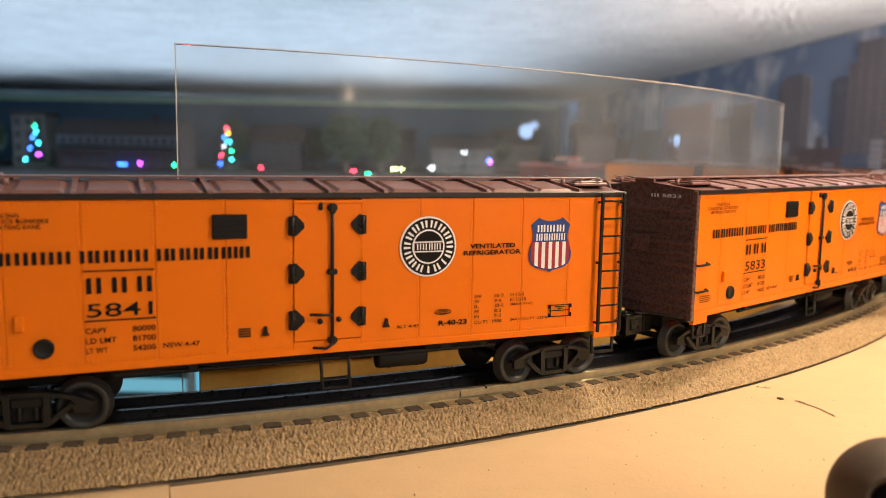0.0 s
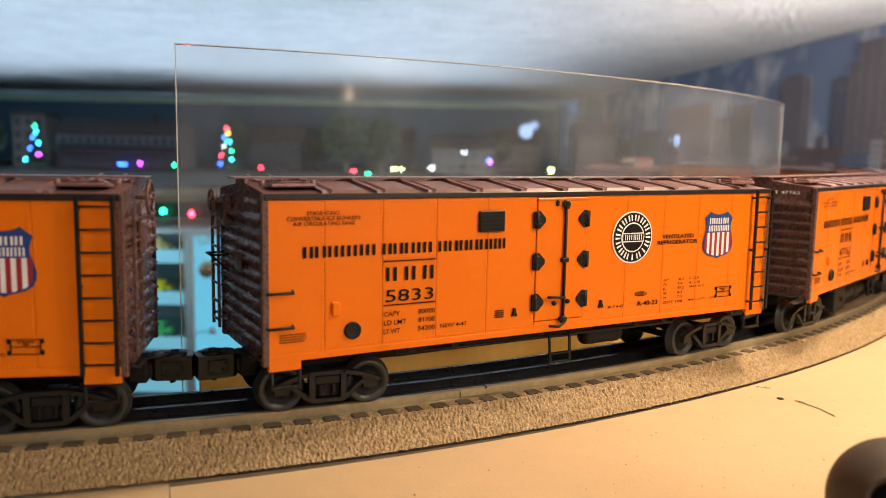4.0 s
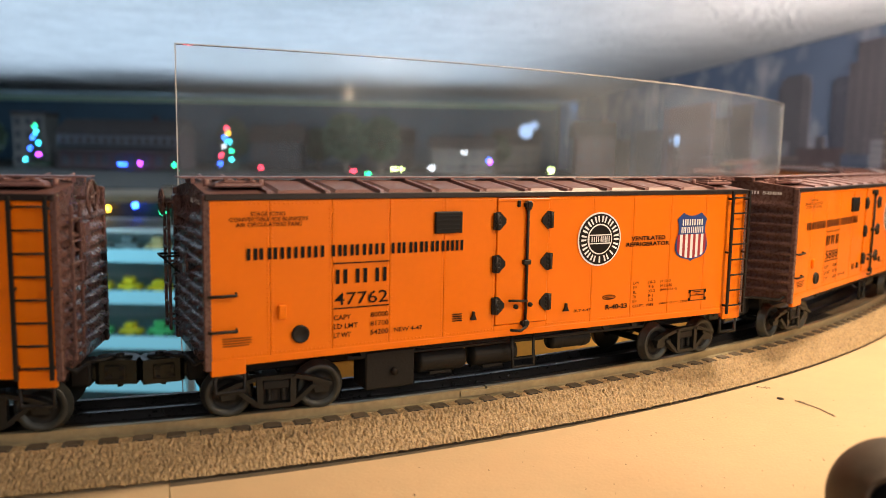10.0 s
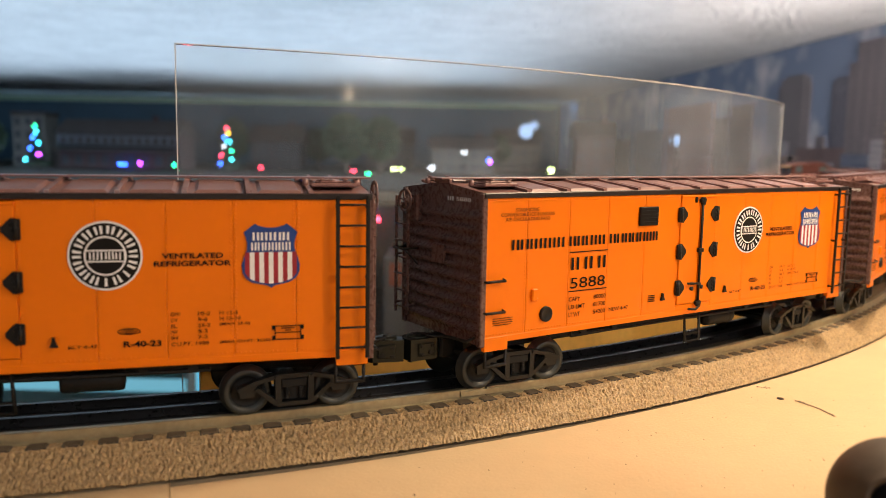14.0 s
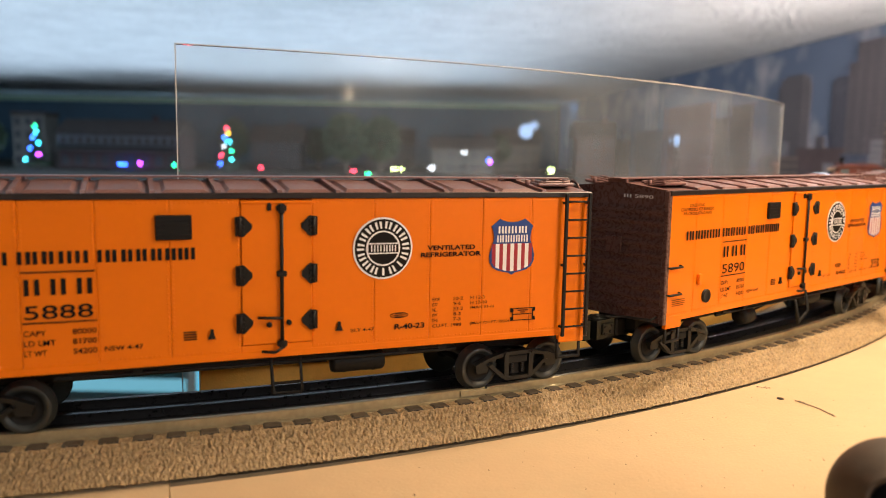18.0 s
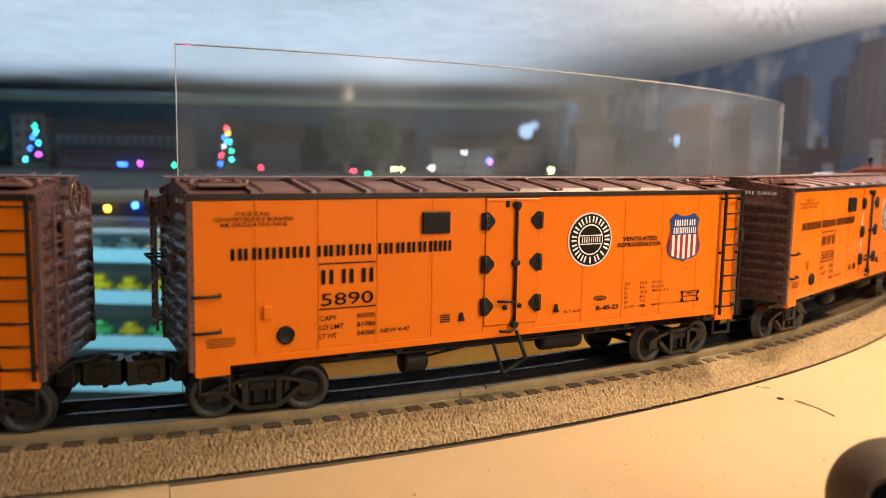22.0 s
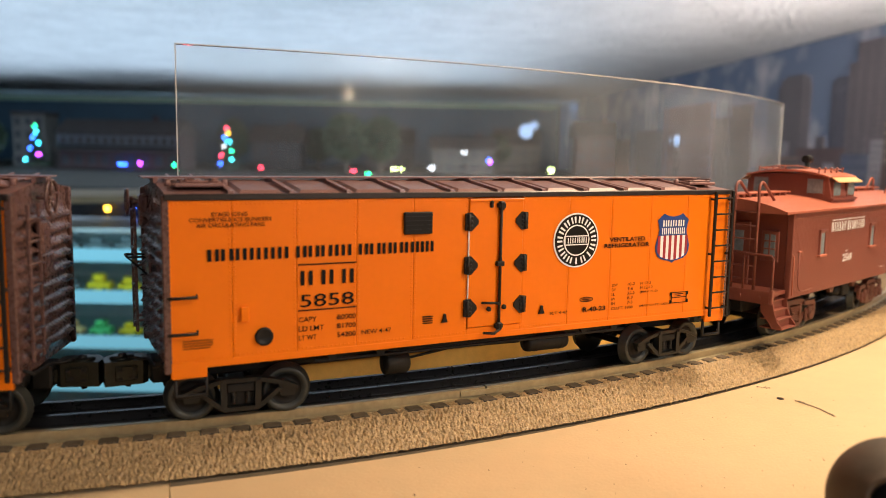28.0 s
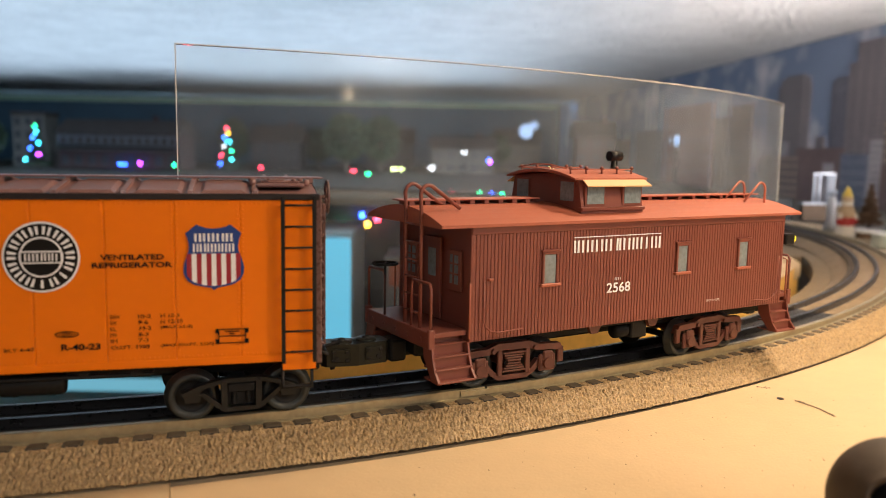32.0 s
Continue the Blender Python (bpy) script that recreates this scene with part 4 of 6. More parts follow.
    fr.box(0.0950, -HALF - 0.0005, 0.0350, 0.0998, -HALF - 0.0003, 0.0353).box(0.0964, -HALF - 0.0005, 0.0342, 0.0984, -HALF - 0.0003, 0.0345)
    part("stencil_frame", fr, INK, car)
    for k, w in enumerate((0.0030, 0.0052, 0.0034)):
        part("lettering_rule", MB().box(0.0434 - w / 2, -HALF - 0.0005, 0.0355 + k * 0.0006, 0.0434 + w / 2, -HALF - 0.0003, 0.0357 + k * 0.0006), INK, car)
    part("oval_mark", MB().tube([(0.0434 + 0.0036 * math.cos(a), -HALF - 0.0003, 0.0362 + 0.0010 * math.sin(a)) for a in [2 * math.pi * i / 16 for i in range(17)]], 0.00015, 4), INK, car)
    round_emblem(car)
    shield_emblem(car)
    # under the floor
    part("underframe", MB().box(X0 + 0.004, -0.012, 0.0150, X1 - 0.004, 0.012, SILL + 0.002, 0.001), UNDER, car)
    part("cross_bearer", MB().prism([(-0.027, SILL), (0.027, SILL), (0.012, 0.0165), (-0.012, 0.0165)], "yz", -0.030, -0.026), UNDER, car)
    part("cross_bearer", MB().prism([(-0.027, SILL), (0.027, SILL), (0.012, 0.0165), (-0.012, 0.0165)], "yz", 0.026, 0.030), UNDER, car)
    tank = part("air_tank", MB().lathe((0.0185, -0.0190, 0.0165), "x", [(0.0, 0.0), (0.0038, 0.0006), (0.0042, 0.0018), (0.0042, 0.0205), (0.0038, 0.0217), (0.0, 0.0223)], 16), UNDER, car, "black air tank")
    for q in (0.005, 0.017):
        part("tank_strap", MB().lathe((0.0185 + q, -0.0190, 0.0165), "x", [(0.0044, 0.0), (0.0044, 0.0012)], 16), UNDER, tank)
    part("fish_belly_sill", MB().prism([(-0.0560, SILL), (0.0300, SILL), (0.0260, 0.0205), (0.0120, 0.0180), (-0.0380, 0.0180), (-0.0500, 0.0205)], "xz", -0.0215, -0.0200), UNDER, car)
    pipe = part("train_pipe", MB().tube([(-0.0790, -0.0240, 0.0225), (-0.0790, -0.0240, 0.0195), (-0.0560, -0.0240, 0.0195), (0.0700, -0.0240, 0.0195), (0.0700, -0.0240, 0.0225)], 0.0006, 6), UNDER, car)
    for x in (-0.0720, -0.0520, 0.0470, 0.0640):
        part("pipe_hanger", MB().prism([(x - 0.0030, SILL), (x + 0.0030, SILL), (x + 0.0012, 0.0198), (x - 0.0012, 0.0198)], "xz", -0.0250, -0.0235), UNDER, pipe)
    part("brake_rod", MB().tube([(-0.085, -0.010, 0.0170), (0.018, -0.016, 0.0165)], 0.0006, 6), UNDER, car)
    turn = math.degrees(math.asin(BOLSTERS / 2 / R))
    truck(car, TRUCKS[0], -turn)
    truck(car, TRUCKS[1], turn)
    couplers(car, X0, X1)
    return car


def car_number(car, text):
    letters(car, text, -0.0868 if len(text) > 4 else -0.0864, 0.0422, 0.0217 if len(text) > 4 else 0.0208, 0.0047, bold=0.002)
    me = word_mesh(text, 0.0105, 0.0017, 0.02)
    if not me.materials:
        me.materials.append(WHITE)
    part("lettering", me, None, car, "white end number", pose(X0 - 0.0006, -0.0105, 0.0798, 0, 0, -90))
    mb = MB()
    for i in range(3):
        mb.box(X0 - 0.0007, -0.0052 - i * 0.0017, 0.0798, X0 - 0.0006, -0.0043 - i * 0.0017, 0.0815)
    part("lettering_bar", mb, WHITE, car)


def door_step(car):
    st = part("door_step", MB().tube([(-0.0058, -HALF + 0.003, SILL), (-0.0048, -HALF + 0.003, 0.0085), (0.0060, -HALF + 0.003, 0.0085), (0.0052, -HALF + 0.003, SILL)], 0.0006, 6), UNDER, car, "wire door step")
    part("step_tread", MB().box(-0.0048, -HALF + 0.0020, 0.0120, 0.0058, -HALF + 0.0040, 0.0126), UNDER, st)


def brake_gear(car):
    cyl = part("brake_cylinder", MB().lathe((-0.0490, -0.0200, 0.0146), "x", [(0.0, 0.0), (0.0044, 0.0002), (0.0048, 0.0010), (0.0048, 0.0095), (0.0038, 0.0105), (0.0014, 0.0112), (0.0, 0.0112)], 18), UNDER, car, "black brake cylinder")
    part("cylinder_bracket", MB().box(-0.0470, -0.0215, 0.0180, -0.0445, -0.0185, SILL, 0.0003).box(-0.0420, -0.0215, 0.0180, -0.0395, -0.0185, SILL, 0.0003), UNDER, cyl)
    part("push_rod", MB().tube([(-0.0380, -0.0200, 0.0158), (-0.0160, -0.0200, 0.0185), (-0.0100, -0.0200, 0.0205)], 0.0006, 6), UNDER, cyl)
    part("lever_pipe", MB().tube([(-0.0820, -0.0220, 0.0205), (-0.0490, -0.0220, 0.0212)], 0.0006, 6), UNDER, cyl)


def battery_box(car):
    bx = part("battery_box", MB().box(-0.0720, -0.0255, 0.0062, -0.0508, -0.0120, 0.0215, 0.0006), UNDER, car, "black equipment box under the floor")
    part("box_knob", MB().lathe((-0.0600, -0.0255, 0.0130), "y", [(0.0015, 0.0), (0.0015, -0.0016), (0.0, -0.0018)], 10), UNDER, bx)
    for x in (-0.0480, -0.0225):
        tk = part("fan_tank", MB().lathe((x, -0.0190, 0.0140), "x", [(0.0, 0.0), (0.0046, 0.0008), (0.0050, 0.002), (0.0050, 0.0210), (0.0046, 0.0222), (0.0, 0.0230)], 16), UNDER, car, "black tank under the floor")
        part("tank_foot", MB().box(x + 0.006, -0.0215, 0.0080, x + 0.016, -0.0165, 0.0096, 0.0003), UNDER, tk)


LABEL = "orange model refrigerator car with brown roof and black hinges"
first = reefer()
cars = [first]
for k in range(5):
    cars.append(copy_thing(first, Matrix.Identity(4)))
tagged(first, LABEL, "train car", "refrigerator cars of the train")
for c in cars:
    tagged(c, LABEL, "train car", "refrigerator cars of the train")
for c, text in zip(cars, ("5841", "5833", "47762", "5888", "5890", "5858")):
    car_number(c, text)
battery_box(cars[2])
for c in (cars[0], cars[1], cars[2], cars[3]):
    door_step(c)
for c in (cars[4], cars[5]):
    brake_gear(c)
part("door_edge_wear", MB().box(-0.0168, -HALF - 0.0008, 0.0392, -0.0164, -HALF - 0.0002, 0.0520).box(-0.0168, -HALF - 0.0008, 0.0570, -0.0164, -HALF - 0.0002, 0.0690), WHITE, cars[5], "bare white worn door edge")
tagged(cars[2], "orange model refrigerator car with black tanks and equipment box below")
for c in (cars[4],):
    part("bent_step", MB().tube([(-0.0130, -HALF - 0.0030, 0.0215), (-0.0080, -HALF - 0.0030, 0.0085), (0.0030, -HALF - 0.0030, 0.0140), (-0.0020, -HALF - 0.0030, 0.0260)], 0.0008, 6), UNDER, c, "bent loose wire step")
tagged(cars[4], "orange model refrigerator car with a bent door step")


# ---- caboose ----
B0, B1 = -0.0810, 0.1110
C_SILL, C_EAVE = 0.0238, 0.0700


def caboose():
    cab = empty("caboose")
    part("body", MB().box(B0 + 0.0008, -HALF + 0.0012, C_SILL, B1 - 0.0008, HALF - 0.0012, C_EAVE), CABOOSE, cab)
    count = 108
    w = (B1 - B0) / count
    board = MB().box(0.00006, -0.0010, C_SILL, w - 0.00006, 0.0002, C_EAVE, 0.00020).mesh("board")
    board.materials.append(CABOOSE)
    for i in range(count):
        for s in (-1, 1):
            part("board", board, None, cab, at=pose(B0 + (i if s < 0 else i + 1) * w, s * (HALF - 0.001), 0, 0, 0, 0 if s < 0 else 180))
    for x in (B0, B1):
        for s in (-1, 1):
            part("corner_trim", MB().box(x - 0.0009, s * (HALF + 0.0004), C_SILL, x + 0.0009, s * (HALF - 0.003), C_EAVE, 0.0003), CABOOSE, cab)
    for s in (-1, 1):
        part("letter_board", MB().box(B0 - 0.0006, s * (HALF + 0.0008), 0.0672, B1 + 0.0006, s * (HALF - 0.001), 0.0716, 0.0003), CABOOSE, cab)
    # windows
    for a in (-0.0469, 0.0325, 0.0756):
        for s in (-1, 1):
            y = s * HALF
            fr = MB()
            x0, x1, z0, z1 = a + 0.0006, a + 0.0092, 0.0443, 0.0588
            for q in ((x0, z0, x0 + 0.0012, z1), (x1 - 0.0012, z0, x1, z1), (x0, z1 - 0.0012, x1, z1)):
                fr.box(q[0], y + s * 0.0010, q[1], q[2], y - s * 0.001, q[3], 0.0002)
            win = part("window", fr, CABOOSE, cab, "narrow red-framed caboose window")
            part("pane", MB().box(x0 + 0.0011, y + s * 0.0004, z0 + 0.001, x1 - 0.0011, y - s * 0.0006, z1 - 0.0010), DARK_GLASS, win, "pale grey-green glass")
            part("sill", MB().box(x0 - 0.0010, y + s * 0.0018, z0 - 0.0004, x1 + 0.0010, y - s * 0.001, z0 + 0.0010, 0.0003), CABOOSE_LIT, win)
            part("lintel", MB().box(x0 - 0.0006, y + s * 0.0014, z1 - 0.0002, x1 + 0.0006, y - s * 0.001, z1 + 0.0008, 0.0002), CABOOSE, win)
    # roof, slightly arched, with overhang
    R0, R1 = -0.0970, 0.1212
    sec = []
    for i in range(13):
        q = -1 + 2 * i / 12
        sec.append((q * 0.0330, 0.0716 + 0.0060 * (1 - q * q)))
    sec += [(0.0330, 0.0704), (-0.0330, 0.0704)]
    roof = part("roof", MB().prism(sec, "yz", R0, R1), CABOOSE_LIT, cab, "arched red-brown roof")
    for a, b in ((R0, -0.0300), (0.0270, R1)):
        for k in (-1, 0, 1):
            part("walkway_plank", MB().box(a - 0.002, k * 0.0034 - 0.0016, 0.0792, b + 0.001, k * 0.0034 + 0.0016, 0.0799, 0.0001), CABOOSE_LIT, roof)
        for i in range(9):
            x = a + (b - a) * (i + 0.3) / 9
            part("walkway_block", MB().box(x - 0.0012, -0.0046, 0.0768, x + 0.0012, 0.0046, 0.0792), CABOOSE, roof)
    # cupola
    K0, K1, KW = -0.0225, 0.0140, 0.0235
    cup = part("cupola", MB().prism([(-KW - 0.003, 0.0740), (-KW, 0.0890), (-KW * 0.6, 0.0900), (0, 0.0908), (KW * 0.6, 0.0900), (KW, 0.0890), (KW + 0.003, 0.0740)], "yz", K0, K1), CABOOSE, cab, "glazed lookout cupola")
    arch = []
    for i in range(11):
        q = -1 + 2 * i / 10
        arch.append((q * (KW + 0.0020), 0.0893 + 0.0036 * (1 - q * q)))
    arch += [(q * (KW + 0.0020), 0.0885 + 0.0030 * (1 - q * q)) for q in [1 - 2 * i / 10 for i in range(11)]]
    part("cupola_roof", MB().prism(arch, "yz", K0 - 0.0035, K1 + 0.0030), CABOOSE_LIT, cup)
    for s in (-1, 1):
        part("awning", MB().add([(K0 + 0.0012, s * (KW + 0.0010), 0.0893), (K1 + 0.0008, s * (KW + 0.0010), 0.0893), (K1 + 0.0018, s * (KW + 0.0062), 0.0862), (K0 + 0.0002, s * (KW + 0.0062), 0.0862), (K0 + 0.0012, s * (KW + 0.0010), 0.0888), (K1 + 0.0008, s * (KW + 0.0010), 0.0888), (K1 + 0.0018, s * (KW + 0.0062), 0.0857), (K0 + 0.0002, s * (KW + 0.0062), 0.0857)], [(0, 1, 2, 3), (4, 5, 6, 7), (0, 1, 5, 4), (1, 2, 6, 5), (2, 3, 7, 6), (3, 0, 4, 7)]), CREAM_PAINT, cup, "cream sun awning")
        for a in (K0 + 0.0020, K0 + 0.0240):
            y = s * (KW + 0.0020)
            part("cupola_window", MB().box(a, y + s * 0.0006, 0.0770, a + 0.0118, y - s * 0.002, 0.0868, 0.0002), CABOOSE, cup)
            part("cupola_pane", MB().box(a + 0.0010, y + s * 0.0009, 0.0780, a + 0.0108, y, 0.0858), DARK_GLASS, cup, "pale glass")
        part("cupola_sill", MB().box(K0 - 0.0005, s * (KW + 0.0040), 0.0750, K1 + 0.0005, s * (KW + 0.0010), 0.0766, 0.0003), CABOOSE, cup)
    for y in (-0.0165, 0.0165):
        part("cupola_pane", MB().box(K0 - 0.0004, y - 0.0045, 0.0790, K0 + 0.0004, y + 0.0045, 0.0875), DARK_GLASS, cup, "pale glass")
        part("cupola_frame", MB().box(K0 - 0.0003, y - 0.0053, 0.0782, K0 + 0.0004, y + 0.0053, 0.0883), CABOOSE, cup)
    for s in (-1, 1):
        pts = [(K0 + i * (K1 - K0) / 4, s * 0.018, 0.0930) for i in range(5)]
        rl = part("roof_handrail", MB().tube(pts, 0.0003, 6), CABOOSE_LIT, cup)
        for p in pts:
            part("rail_post", MB().cyl((p[0], p[1], 0.0905), (p[0], p[1], 0.0934), 0.0005, n=6).lathe((p[0], p[1], 0.0936), "z", [(0.0, -0.0009), (0.0007, -0.0006), (0.0010, 0.0), (0.0007, 0.0006), (0.0, 0.0009)], 8), CABOOSE, rl)
    pts = [(K0 - 0.002, -0.018 + i * 0.012, 0.0932 + 0.0020 * math.sin(math.pi * i / 3)) for i in range(4)]
    part("roof_handrail", MB().tube(pts, 0.0003, 6), CABOOSE_LIT, cup)
    pipe = part("stove_pipe", MB().cyl((0.0290, 0.010, 0.0760), (0.0290, 0.010, 0.0975), 0.0017, n=12), BLACK, cab, "black stove pipe with a tee cap")
    part("tee_cap", MB().cyl((0.0255, 0.010, 0.0990), (0.0330, 0.010, 0.0990), 0.0025, n=14), BLACK, pipe)
    # end platforms, steps, rails, ladders
    DECK = 0.0286
    for e, xa, xb in ((-1, B0, -0.0985), (1, B1, 0.1212)):
        plat = part("platform", MB().box(min(xa, xb), -0.0282, DECK - 0.0022, max(xa, xb), 0.0282, DECK, 0.0003), CABOOSE, cab)
        part("end_beam", MB().box(xb - 0.0010, -0.0285, 0.0222, xb + 0.0010, 0.0285, DECK + 0.0004, 0.0003), CABOOSE, plat)
        for k in range(5):
            part("beam_bolt", MB().cyl((xb + e * 0.0009, -0.022 + k * 0.011, 0.0255), (xb + e * 0.0016, -0.022 + k * 0.011, 0.0255), 0.0009, n=8), CABOOSE, plat)
        xs0, xs1 = (xa - 0.0004, xa - 0.0172) if e < 0 else (xa - 0.0055, xa + 0.0088)
        for s in (-1, 1):
            for k in range(4):
                zz = DECK - 0.0046 * (k + 1)
                y0 = s * (0.0268 + k * 0.0022)
                part("step", MB().box(xs0, s * 0.0225, zz - 0.0007, xs1, y0 + s * 0.0012, zz, 0.0001), CABOOSE, plat)
                part("riser", MB().box(xs0, y0 - s * 0.0030, zz, xs1, y0 - s * 0.0022, zz + 0.0040), CABOOSE, plat)
            for xx in (xs0, xs1):
                part("step_side", MB().prism([(s * 0.0215, DECK - 0.0002), (s * 0.0284, DECK - 0.0002), (s * 0.0290, 0.0240), (s * 0.0302, 0.0180), (s * 0.0322, 0.0135), (s * 0.0350, 0.0104), (s * 0.0346, 0.0096), (s * 0.0300, 0.0096), (s * 0.0230, 0.0180)], "yz", xx - 0.0005, xx + 0.0005), CABOOSE, plat)
            rl = [(xb, s * 0.0120, DECK), (xb, s * 0.0120, 0.0462), (xb, s * 0.0130, 0.0482), (xb, s * 0.0268, 0.0482), (xb, s * 0.0280, 0.0462), (xb, s * 0.0280, DECK)]
            part("end_rail", MB().tube(rl, 0.0006, 6), CABOOSE, plat)
            part("rail_bracket", MB().box(xb - 0.0014, s * 0.0272, 0.0225, xb + 0.0014, s * 0.0292, DECK + 0.0016, 0.0003), CABOOSE, plat)
            part("hand_rail", MB().tube([(xa + e * 0.001, s * 0.0305, 0.0480), (xa + e * 0.0022, s * 0.0322, 0.0470), (xa + e * 0.0022, s * 0.0322, 0.0260)], 0.0004, 6), CABOOSE_LIT, plat)
        for y in (-0.0175, -0.0045):
            pts = [(xb - e * 0.001, y, DECK), (xb - e * 0.001, y, 0.0760), (xb - e * 0.0006, y, 0.0830)]
            pts += [(xb - e * (0.0006 + 0.0035 * (1 - math.cos(a))), y, 0.0830 + 0.0035 * math.sin(a)) for a in (0.6, 1.2, 1.57, 2.0)]
            pts += [(xb - e * 0.0190, y, 0.0768)]
            if e > 0:
                part("ladder_stile", MB().tube([(xb - 0.001, y, DECK), (xb - 0.001, y, 0.0695)], 0.0007, 8), CABOOSE, plat)
                pts = [(p[0] - 0.0095, p[1], p[2]) for p in pts[2:-1]] + [(xb - 0.0260, y, 0.0768)]
                pts.insert(0, (pts[0][0], y, 0.0745))
            part("ladder_hoop" if e > 0 else "ladder_stile", MB().tube(pts, 0.0008 if e < 0 else 0.0006, 8), CABOOSE if e < 0 else CABOOSE_LIT, plat)
        for i in range(6):
            zz = 0.0345 + i * 0.0072
            part("ladder_rung", MB().tube([(xb - e * 0.001, -0.0175, zz), (xb - e * 0.001, -0.0045, zz)], 0.0005, 6), CABOOSE, plat)
        # brake wheel on its staff
        part("brake_staff", MB().cyl((xb, 0.0120, 0.022), (xb, 0.0120, 0.0512), 0.0006, n=8), BLACK, plat)
        ring = [(xb + 0.0052 * math.cos(a), 0.0120 + 0.0052 * math.sin(a), 0.0514) for a in [2 * math.pi * i / 18 for i in range(19)]]
        bw = MB().tube(ring, 0.0006, 6)
        for i in range(3):
            a = math.pi * i / 3
            bw.tube([(xb + 0.0052 * math.cos(a), 0.0120 + 0.0052 * math.sin(a), 0.0514), (xb - 0.0052 * math.cos(a), 0.0120 - 0.0052 * math.sin(a), 0.0514)], 0.0004, 5)
        part("brake_wheel", bw, BLACK, plat, "black hand brake wheel")
        # door and windows of the end wall
        xe = xa + e * 0.0004
        part("end_door", MB().box(xe - 0.0006, -0.0065, 0.0290, xe + 0.0006, 0.0065, 0.0640, 0.0003), CABOOSE, cab)
        part("end_pane", MB().box(xe - 0.0009, -0.0030, 0.0470, xe + 0.0009, 0.0030, 0.0590), DARK_GLASS, cab, "pale glass")
        for y in (-0.0180, 0.0180):
            part("end_window", MB().box(xe - 0.0006, y - 0.0048, 0.0430, xe + 0.0006, y + 0.0048, 0.0600, 0.0003), CABOOSE, cab)
            part("end_pane", MB().box(xe - 0.0009, y - 0.0030, 0.0460, xe + 0.0009, y + 0.0030, 0.0580), DARK_GLASS, cab, "pale glass")
            for zz in (0.0498, 0.0540):
                part("window_bar", MB().box(xe - 0.0012, y - 0.0032, zz, xe + 0.0012, y + 0.0032, zz + 0.0007), CABOOSE, cab)
            part("window_bar", MB().box(xe - 0.0012, y - 0.0004, 0.0460, xe + 0.0012, y + 0.0004, 0.0580), CABOOSE, cab)
    part("marker_lamp", MB().box(B1 + 0.001, -0.0320, 0.0548, B1 + 0.0080, -0.0262, 0.0604, 0.0006), BLACK, cab, "black marker lamp with yellow lens")
    part("lamp_lens", MB().lathe((B1 + 0.0080, -0.0290, 0.0576), "x", [(0.0028, 0.0), (0.0026, 0.0012), (0.0, 0.0024)], 14), YELLOW_LENS, cab, "glowing yellow lens")
    # curved grab irons
    for x, e in ((B0, 1), (B1, -1)):
        pts = [(x + e * 0.0045, -HALF - 0.0022, 0.0490), (x + e * 0.0045, -HALF - 0.0022, 0.0330)]
        pts += [(x + e * (0.0045 + 0.0075 * (1 - math.cos(a))), -HALF - 0.0022, 0.0330 - 0.0060 * math.sin(a)) for a in (0.5, 1.0, 1.57)]
        pts += [(x + e * 0.0240, -HALF - 0.0022, 0.0276)]
        part("grab_iron", MB().tube(pts, 0.00035, 6), CABOOSE, cab)
    part("lamp_bracket", MB().box(B0 + 0.0072, -HALF - 0.0016, 0.0483, B0 + 0.0098, -HALF, 0.0494, 0.0003), CABOOSE_LIT, cab)
    # lettering
    part("lettering_rule", MB().box(-0.0295, -HALF - 0.0006, 0.0639, 0.0224, -HALF - 0.0003, 0.0643), WHITE, cab)
    bars(cab, [[0.9, 1.1, 0.4, 1.2, 1.1], [0.8, 1.2, 1, 0.4, 0.75, 0.4, 1]], -0.0293, 0.0574, 0.0518, 0.0054, WHITE, 0.34, 0.36, y=-HALF - 0.0003, label="white lettering in plain bars")
    bars(cab, [2], -0.0050, 0.0440, 0.0036, 0.0013, WHITE, 0.28, 0.5, y=-HALF - 0.0003)
    me = word_mesh("2568", 0.0142, 0.0046, 0.02)
    me.materials.append(WHITE)
    part("lettering", me, None, cab, "white number", pose(-0.0098, -HALF - 0.0006, 0.0385))
    bars(cab, [4, 2, 4], 0.0560, 0.0292, 0.0090, 0.0010, WHITE, y=-HALF - 0.0003)
    # running gear
    part("underframe", MB().box(B0 - 0.015, -0.011, 0.0150, B1 + 0.008, 0.011, C_SILL, 0.001), UNDER, cab)
    part("truss_beam", MB().box(-0.022, -0.0240, 0.0212, 0.034, -0.0215, C_SILL, 0.0006), UNDER, cab)
    for x in (-0.012, 0.024):
        part("beam_hanger", MB().prism([(x - 0.004, C_SILL), (x + 0.004, C_SILL), (x + 0.002, 0.0195), (x - 0.002, 0.0195)], "xz", -0.0265, -0.0245), TRUCK_SHADED, cab)
    part("brake_cylinder", MB().lathe((0.006, -0.019, 0.0175), "x", [(0.0, 0.0), (0.0036, 0.0), (0.0036, 0.012), (0.0015, 0.013), (0.0, 0.017)], 14), UNDER, cab)
    part("tool_box", MB().box(0.0130, -0.0240, 0.0140, 0.0230, -0.0140, C_SILL, 0.0006), UNDER, cab)
    turn = math.degrees(math.asin(0.060 / R))
    truck(cab, -0.052, -turn, TRUCK_SHADED, True)
    truck(cab, 0.068, turn, TRUCK_SHADED, True)
    couplers(cab, -0.1010, 0.1230)
    return tagged(cab, "red-brown model caboose with cupola and end platforms", "train car")


YELLOW_LENS = glow("yellow_lens", (1.0, 0.85, 0.02), 1.2)
cab = caboose()


